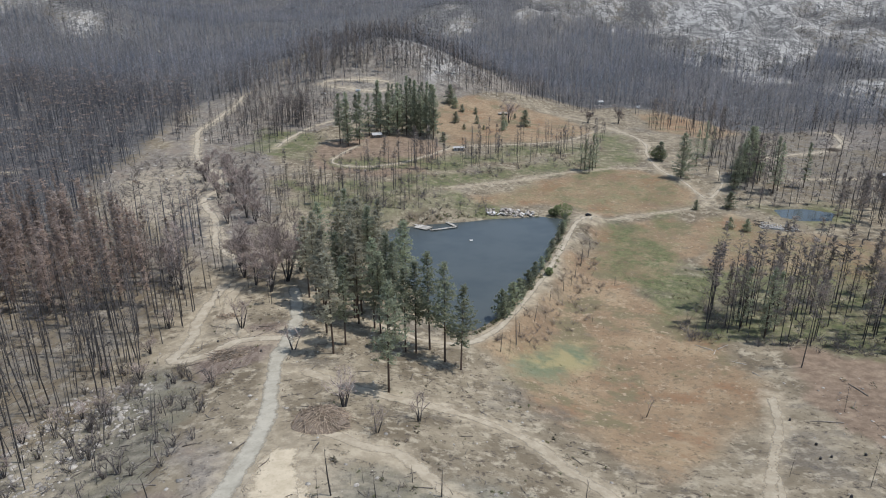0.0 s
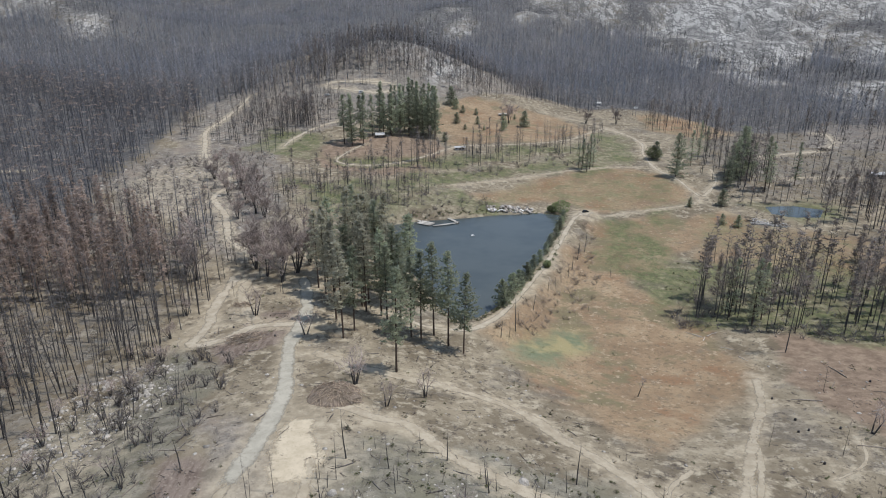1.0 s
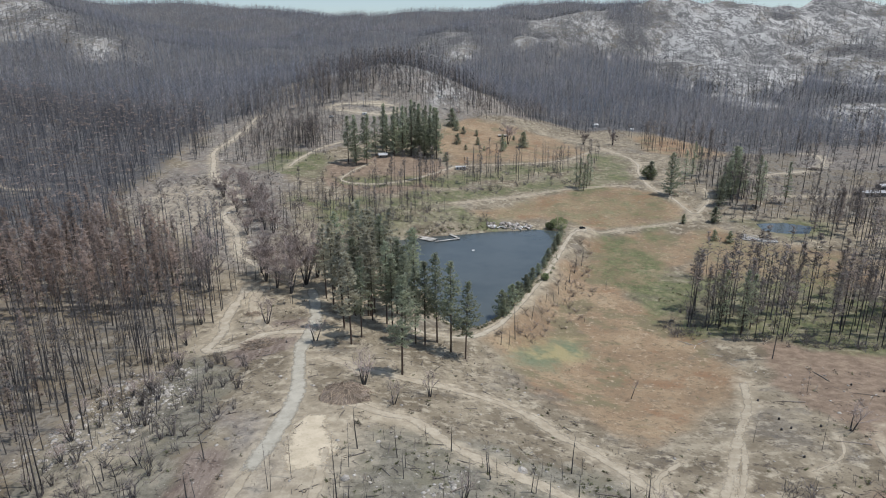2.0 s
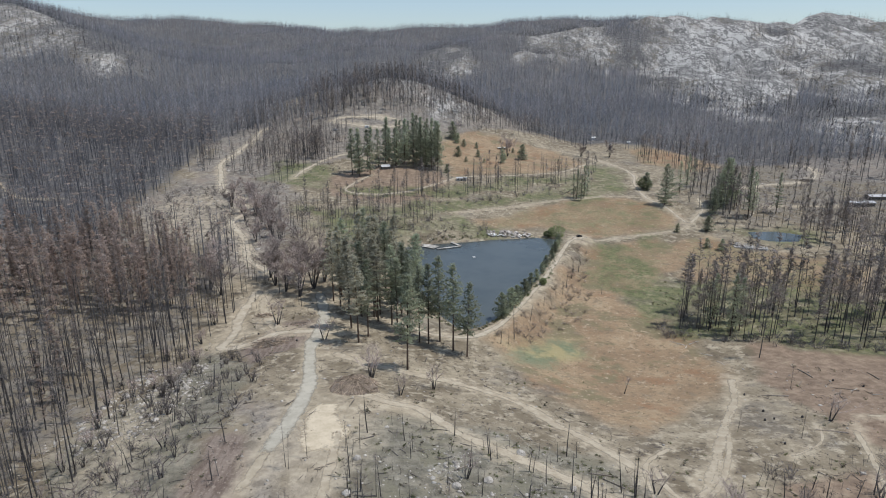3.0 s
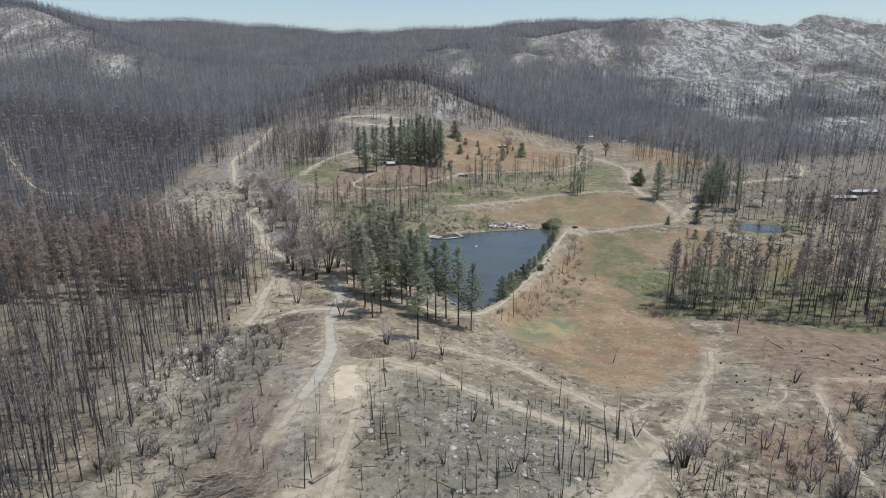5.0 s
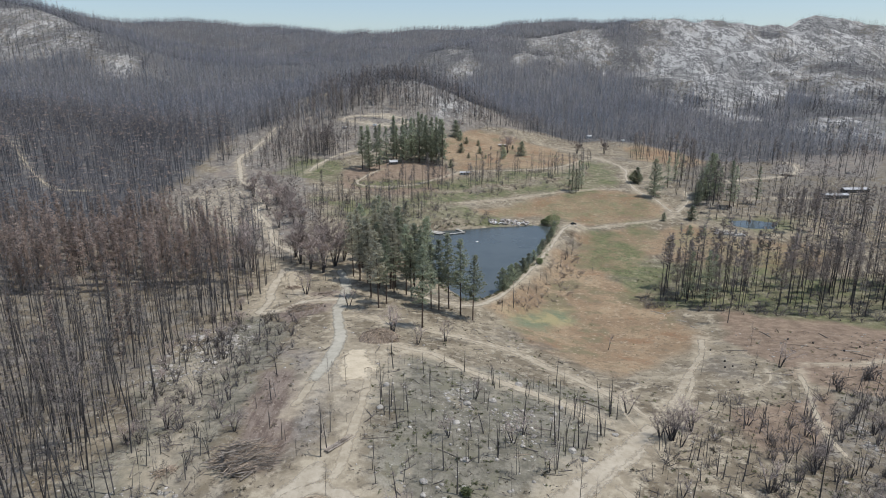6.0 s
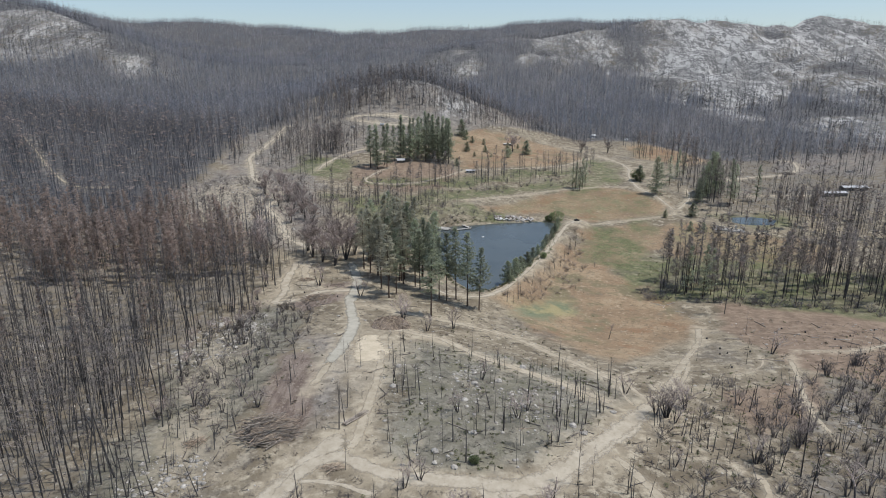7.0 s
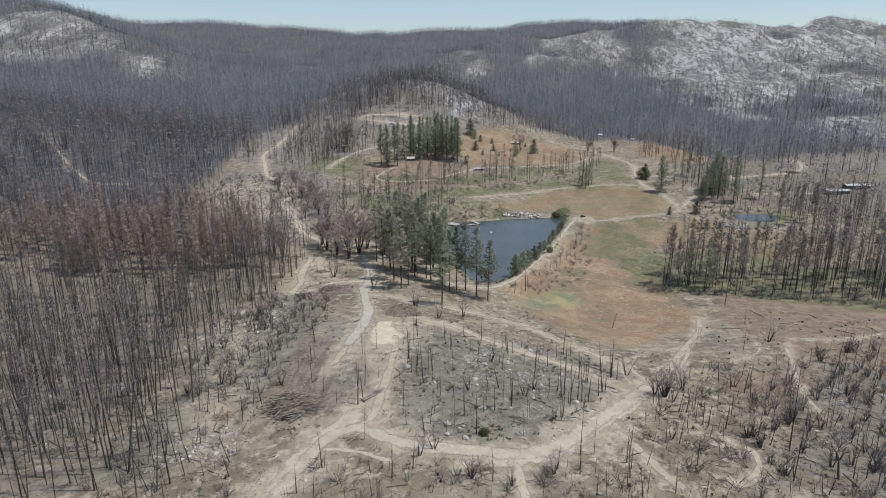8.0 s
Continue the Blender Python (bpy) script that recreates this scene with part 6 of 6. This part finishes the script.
def car():
    c = base("car", 94.5, 405.2, 22, "dark parked car on the dirt turnout", "car")
    c.location.z += 0.12
    body = [(-2.25, 0.35), (-2.3, 0.75), (-2.2, 0.95), (-1.2, 1.02), (1.0, 1.0), (2.0, 0.88), (2.28, 0.7), (2.25, 0.35)]
    bm = prism(body, -0.9, 0.9)
    bmesh.ops.bevel(bm, geom=bm.edges[:], offset=0.05, segments=1, affect="EDGES")
    part("body", bm, CAR_PAINT, c)
    roof = prism([(-2.0, 0.96), (-1.6, 1.52), (-1.3, 1.6), (0.1, 1.6), (0.4, 1.52), (1.05, 0.96)], -0.78, 0.78)
    bmesh.ops.bevel(roof, geom=roof.edges[:], offset=0.05, segments=1, affect="EDGES")
    cabin = part("cabin", roof, CAR_PAINT, c)
    for s in (-1, 1):
        part("side_window", prism([(-1.7, 1.08), (-1.45, 1.46), (0.1, 1.46), (0.6, 1.08)], s * 0.79 - 0.006, s * 0.79 + 0.006), GLASS_DARK, cabin)
    part("windscreen", prism([(0.47, 1.49), (0.50, 1.49), (1.03, 1.02), (1.0, 1.02)], -0.68, 0.68), GLASS_DARK, cabin)
    part("rear_window", prism([(-1.70, 1.46), (-1.67, 1.46), (-1.98, 1.04), (-2.01, 1.04)], -0.66, 0.66), GLASS_DARK, cabin)
    for x in (-1.4, 1.42):
        for y in (-0.85, 0.85):
            wheel = part("wheel", disc(0.34, 0.10), STEEL, c, "", pose(x, y, 0.36))
            part("tyre", disc(0.37, 0.2), RUBBER, wheel, "", pose(0, -0.04 if y > 0 else 0.04, 0))
    for y in (-0.62, 0.62):
        part("headlight", block(2.2, y - 0.18, 0.66, 2.30, y + 0.18, 0.80, 0.02), LAMP_GLASS, c)


car()


def building(name, x, y, turn, length, depth, wall_h, roof_h, wall, roof, windows, label, category):
    b = base(name, x, y, turn, label, category, z=float(min(height(x + dx, y + dy) for dx in (-length / 3, length / 3) for dy in (-depth / 3, depth / 3))))
    w, h = depth / 2, wall_h
    part("wall", prism([(-w, -0.6), (-w, h), (0, h + roof_h), (w, h), (w, -0.6)], -length / 2, length / 2), wall, b, "", pose(0, 0, 0, 0, 0, 90))
    over, t = 0.5, 0.16
    k = roof_h / w
    part("roof", prism([(-w - over, h - over * k), (0, h + roof_h), (w + over, h - over * k), (w + over, h - over * k + t), (0, h + roof_h + t), (-w - over, h - over * k + t)], -length / 2 - over, length / 2 + over), roof, b, "", pose(0, 0, 0.02, 0, 0, 90))
    n = windows
    for i in range(n):
        cx = -length / 2 + (i + 0.5) * length / n
        if i == n // 2:
            door = part("door", block(cx - 0.6, -w - 0.05, 0.0, cx + 0.6, -w - 0.004, 2.1, 0.015), DARK_WALL, b)
            part("handle", block(cx + 0.38, -w - 0.10, 1.0, cx + 0.50, -w - 0.05, 1.06, 0.01), STEEL, door)
        else:
            window = part("window", block(cx - 0.75, -w - 0.06, 1.0, cx + 0.75, -w - 0.004, 2.2, 0.015), PALE_WALL, b)
            part("pane", block(cx - 0.66, -w - 0.075, 1.09, cx + 0.66, -w - 0.062, 2.11, 0), GLASS_DARK, window)
    return b


building("lodge", 352, 497, 2, 22, 8, 3.4, 1.1, DARK_WALL, ROOF_METAL, 7, "long dark building with a pale metal roof", "building")
building("lodge", 381, 515, 2, 24, 8, 3.4, 1.1, DARK_WALL, ROOF_METAL, 7, "long dark building with a pale metal roof", "building")
building("cabin", -64, 588, 15, 8, 6, 2.8, 1.6, DARK_WALL, ROOF_METAL, 3, "small cabin with a white metal roof under pines", "cabin")
building("shed", 11, 553, 0, 9, 4.5, 2.4, 0.7, PALE_WALL, ROOF_METAL, 3, "low open shed with a pale roof beside the road", "shed")
building("shed", 60, 700, 5, 9, 4, 2.0, 0.5, DARK_WALL, PALE_WALL, 3, "low pale stable shed on the hill meadow", "shed")
building("cabin", 193, 830, 30, 7, 5, 2.6, 1.4, WHITE_PAINT, ROOF_METAL, 3, "small white cabin at the edge of burnt woods", "cabin")


def trailer(x, y, turn):
    t = base("trailer", x, y, turn, "white box trailer parked on bare ground", "trailer")
    part("box", block(-2.6, -1.15, 0.7, 2.6, 1.15, 2.9, 0.08), WHITE_PAINT, t)
    part("hitch", prism([(2.6, 0.6), (3.7, 0.55), (3.7, 0.65), (2.6, 0.75)], -0.08, 0.08), STEEL, t)
    part("window", block(-0.6, -1.18, 1.6, 0.6, -1.155, 2.3, 0.01), GLASS_DARK, t)
    for y_ in (-1.05, 1.05):
        for x_ in (-0.5, 0.4):
            wheel = part("wheel", disc(0.28, 0.12), STEEL, t, "", pose(x_, y_, 0.42))
            part("tyre", disc(0.40, 0.2), RUBBER, wheel, "", pose(0, -0.05 if y_ > 0 else 0.05, 0))


trailer(233, 800, 25)
trailer(-98, 720, 8)
trailer(-134, 709, -12)


def ruin():
    r = base("ruined_house", 213, 391, -22, "burnt-out house foundation with white ash and rubble", "ruin", z=float(height(213, 391)))
    for x0, y0, x1, y1, h in ((-10, -6, 10, -5.6, 0.9), (-10, 5.6, 4, 6, 0.7), (-10, -5.6, -9.6, 5.6, 0.8), (9.6, -5.6, 10, 3, 0.6), (-1, -5.6, -0.6, 5.6, 0.5), (-9.6, 0.6, -1, 1.0, 0.5)):
        part("foundation_wall", block(x0, y0, -0.8, x1, y1, h, 0.05), CONCRETE, r)
    part("slab", block(-9.6, -5.6, -0.5, 9.6, 5.6, 0.12, 0.02), ASH_HEAP, r, "floor slab under grey ash")
    part("chimney", prism([(-0.7, -0.3), (-0.55, 2.6), (-0.35, 3.6), (0.35, 3.6), (0.55, 2.6), (0.7, -0.3)], -0.5, 0.5), CONCRETE, r, "burnt brick and concrete chimney stub", pose(4, 1, 0))
    shapes = [boulder(20 + k, 0.5) for k in range(3)]
    for me in shapes:
        me.materials.append(CONCRETE)
    for k in range(150):
        s = random.uniform(0.2, 0.95)
        share("rubble", random.choice(shapes), r, pose(random.uniform(-12, 11), random.uniform(-7.5, 7), 0.25, 0, 0, random.uniform(0, 360)) @ Matrix.Diagonal((s, s, s, 1)))
    bm = bmesh.new()
    bmesh.ops.create_cone(bm, cap_ends=True, segments=7, radius1=0.14, radius2=0.10, depth=1.0)
    bmesh.ops.rotate(bm, verts=bm.verts[:], matrix=Matrix.Rotation(radians(90), 3, "Y"))
    beam = bpy.data.meshes.new("beam")
    bm.to_mesh(beam)
    bm.free()
    beam.materials.append(CHAR_BARK_ONE)
    for k in range(24):
        s = random.uniform(2.5, 6)
        share("beam", beam, r, pose(random.uniform(-14, -8), random.uniform(-3, 8), random.uniform(0.3, 0.9), 0, random.uniform(-6, 6), random.uniform(0, 180)) @ Matrix.Diagonal((s, 1, 1, 1)))


ruin()


def heap_core(p, rx, ry, tall, seed):
    """The packed inside of a pile: a low uneven dome of fine twigs and bark."""
    bm = bmesh.new()
    bmesh.ops.create_icosphere(bm, subdivisions=3, radius=1.0)
    for v in bm.verts:
        k = 1 + 0.22 * noise.noise(v.co * 2.3 + Vector((seed, 0, 0)))
        v.co = Vector((v.co.x * rx * k, v.co.y * ry * k, v.co.z * tall * k))
    part("core", bm, HEAP_CORE, p, "packed brown twigs and bark")


def log_mesh(length, r, material):
    """A crooked tapered log lying along x, with broken ends."""
    bm = bmesh.new()
    rings, sides, n = [], 6, 4
    a, b = random.uniform(-0.03, 0.03) * length, random.uniform(-0.02, 0.02) * length
    for k in range(n + 1):
        f = k / n
        rad = r * (1 - 0.45 * f)
        rings.append([bm.verts.new((length * (f - 0.5) + random.uniform(-0.1, 0.1) * (k in (0, n)), a * math.sin(3.1 * f) + rad * math.cos(2 * math.pi * j / sides), b * math.sin(3.1 * f) + rad * math.sin(2 * math.pi * j / sides))) for j in range(sides)])
    for p, q in zip(rings, rings[1:]):
        for j in range(sides):
            bm.faces.new((p[j], q[j], q[(j + 1) % sides], p[(j + 1) % sides]))
    bm.faces.new(rings[0])
    bm.faces.new(rings[-1][::-1])
    bmesh.ops.recalc_face_normals(bm, faces=bm.faces[:])
    me = bpy.data.meshes.new("log")
    bm.to_mesh(me)
    bm.free()
    me.materials.append(material)
    return me


LOGS = [log_mesh(random.uniform(6, 11), random.uniform(0.13, 0.26), DEAD_WOOD) for _ in range(10)]
STICKS = [log_mesh(random.uniform(3, 6), random.uniform(0.06, 0.12), PALE_WOOD) for _ in range(8)]


def pile(name, x, y, rx, ry, tall, count, meshes, piece, label, turn=0.0, radial=False):
    p = base(name, x, y, 0, label, "wood pile", "piles of cut wood")
    for k in range(count):
        a, q = random.uniform(0, 6.28), math.sqrt(random.random())
        px, py = rx * q * math.cos(a) * 0.8, ry * q * math.sin(a) * 0.8
        z = tall * (1 - q ** 1.5) * random.uniform(0.35, 1.0) + 0.2
        if radial:
            slope = math.degrees(math.atan(2 * tall * q / rx))
            m = pose(rx * q * math.cos(a) * 0.92, ry * q * math.sin(a) * 0.92, tall * (1 - q * q) * random.uniform(0.86, 1.02) + 0.25, 0, slope + random.gauss(0, 9), math.degrees(a) + random.gauss(0, 30))
        else:
            m = pose(px * 0.7, py * 0.7, z, 0, random.gauss(0, 7), turn + random.gauss(0, 34))
        share(piece, random.choice(meshes), p, m)
    if radial:
        heap_core(p, rx * 0.86, ry * 0.86, tall * 0.82, x)
    elif count > 100:
        heap_core(p, rx * 0.5, ry * 0.5, tall * 0.36, x)
    p.location.z = float(np.mean([height(x + dx, y + dy) for dx in (-4, 0, 4) for dy in (-4, 0, 4)]))


POLES = [log_mesh(random.uniform(5, 9), random.uniform(0.05, 0.11), DEAD_WOOD if k % 3 else PALE_WOOD) for k in range(10)]
pile("log_pile", -61, 68, 15.5, 12.5, 6.8, 300, POLES + LOGS[:1], "log", "large jumbled pile of grey cut logs", 20)
pile("log_pile", -39, 50, 5.0, 3.0, 0.7, 26, STICKS, "stick", "small heap of dead sticks beside the road", 25)
pile("brush_pile", -33, 156, 9.6, 9.0, 3.6, 300, STICKS, "stick", "cone-shaped pile of pale cut brush", 0, True)
pile("slash_pile", -77, 208, 11.0, 6.5, 2.6, 220, POLES + STICKS, "branch", "low heap of dark slash and branches", 30)
pile("slash_pile", -90, 246, 7.0, 4.5, 1.0, 46, STICKS, "branch", "low heap of dark slash and branches", -20)
pile("slash_pile", -83, 66, 6.0, 5.0, 0.8, 36, STICKS, "branch", "low heap of dark slash and branches", 60)
pile("brush_pile", 0, 36, 6.0, 3.0, 1.2, 50, STICKS, "stick", "tangled heap of burnt brush by the road")
pile("slash_pile", 350, 580, 9.0, 6.0, 2.6, 60, LOGS, "branch", "dark heap of slash on bare ground", 10)


def log_row():
    p = base("log_row", -35.5, 74, 52, "four cut logs lying side by side", "wood pile", "piles of cut wood")
    me = log_mesh(10.5, 0.24, DEAD_WOOD)
    for k in range(4):
        share("log", me, p, pose(random.uniform(-0.4, 0.4), -0.9 + 0.55 * k, 0.3, 0, 0, random.uniform(-3, 3)))


log_row()


def loose_wood():
    spots = np.concatenate([off_road(scattered(SLOPE_C, 15, 201)), off_road(scattered([(110, 140), (120, 210), (230, 190), (190, 130)], 16, 202)), off_road(scattered(SLOPE_B, 19, 203)),
                            off_road(scattered([(-160, 30), (-165, 150), (-118, 160), (-112, 40)], 14, 204)), off_road(scattered([(-110, 190), (-100, 250), (-66, 250), (-66, 200)], 12, 205)), off_road(scattered(SLOPE_A, 20, 206))])
    for x, y in spots:
        ob = new("fallen_log", random.choice(LOGS + STICKS))
        e = random.uniform(0, 180)
        dx, dy = 3 * math.cos(radians(e)), 3 * math.sin(radians(e))
        tilt = math.degrees(math.atan2(float(height(x + dx, y + dy) - height(x - dx, y - dy)), 6))
        ob.matrix_basis = pose(x, y, float(height(x, y)) + 0.16, 0, -tilt, e)
        tagged(ob, "grey dead log lying on burnt ground", "log", "fallen logs")
    bleached = [log_mesh(length, 0.16, WOOD_GREY) for length in (4.5, 6.0, 7.5)]
    for x, y, e in [(115, 240, 60), (112, 244, 140), (120, 244, 35), (121, 229, 150), (123, 219, 120), (166, 178, 10), (176, 175, 165), (160, 183, 30)]:
        ob = new("fallen_log", random.choice(bleached))
        ob.matrix_basis = pose(x, y, float(height(x, y)) + 0.14, 0, random.uniform(-3, 3), e)
        tagged(ob, "bleached pale log lying at the field edge", "log", "fallen logs")
    stump = bpy.data.meshes.new("stump")
    bm = bmesh.new()
    bmesh.ops.create_cone(bm, cap_ends=True, segments=9, radius1=0.42, radius2=0.30, depth=0.9)
    for v in bm.verts:
        v.co += Vector((random.uniform(-0.06, 0.06), random.uniform(-0.06, 0.06), random.uniform(-0.04, 0.08)))
    bm.to_mesh(stump)
    bm.free()
    stump.materials.append(CHAR_BARK_ONE)
    for x, y in np.concatenate([off_road(scattered([(100, 140), (120, 215), (230, 190), (170, 120)], 19, 211)), off_road(scattered([(-105, 180), (-95, 235), (-66, 235), (-66, 180)], 17, 212)), off_road(scattered(SLOPE_D, 24, 213))]):
        ob = new("stump", stump)
        ob.matrix_basis = pose(x, y, float(height(x, y)) + 0.3, 0, 0, random.uniform(0, 360))
        tagged(ob, "short charred tree stump on bare dirt", "stump", "charred stumps")
    shapes = [boulder(40 + k, 0.6) for k in range(5)]
    for me in shapes:
        me.materials.append(STONE)
    for x, y in np.concatenate([off_road(scattered([(-126, 135), (-120, 190), (-98, 188), (-92, 150)], 6.5, 221)), off_road(scattered(SLOPE_A, 17, 222)), off_road(scattered([(120, 60), (160, 120), (175, 110), (140, 50)], 9, 223))]):
        ob = new("boulder", random.choice(shapes))
        s = random.uniform(0.6, 1.5)
        ob.matrix_basis = pose(x, y, float(height(x, y)) + 0.12 * s, random.uniform(-10, 10), random.uniform(-10, 10), random.uniform(0, 360)) @ Matrix.Diagonal((s, s, s, 1))
        tagged(ob, "pale granite boulder among burnt trunks", "boulder", "granite boulders")


loose_wood()


def round_bushes():
    """The leafy green trees at the pond's corner and on the dam."""
    for x, y, r, h, label in ((79, 411, 6.6, 9.5, "rounded green leafy tree at the corner of the pond"), (73, 413, 3.5, 5, "rounded green leafy bush on the pond shore"), (54, 301.5, 1.9, 3.8, "dark green round bush beside the dam road"), (178, 538, 7, 11, "broad green leafy tree by the dirt road"), (1, 53, 1.1, 1.7, "small round olive-green bush on pale ash")):
        wood, leaves = Shape(), Shape()
        for k in range(7):
            a = random.uniform(0, 6.28)
            top = Vector((math.cos(a) * r * 0.6, math.sin(a) * r * 0.6, h * random.uniform(0.5, 0.85)))
            wood.tube([(0, 0, -0.3), top * 0.5 + Vector((0, 0, 0.4)), top], [0.14, 0.08], 5)
        for k in range(int(90 + 26 * r)):
            u = Vector((random.gauss(0, 1), random.gauss(0, 1), random.gauss(0, 1))).normalized() * random.uniform(0.55, 1.08)
            leaves.tuft(Vector((u.x * r, u.y * r, h * 0.55 + u.z * h * 0.45)), 0.9, 8, 0, 0.2, 0.7)
        ob = plant("leafy_tree", [("trunk", wood.mesh("trunk", [PINE_BARK])), ("crown", leaves.mesh("crown", [LEAVES]))], label, "tree", "leafy trees")
        ob.matrix_basis = pose(x, y, float(height(x, y)))


round_bushes()
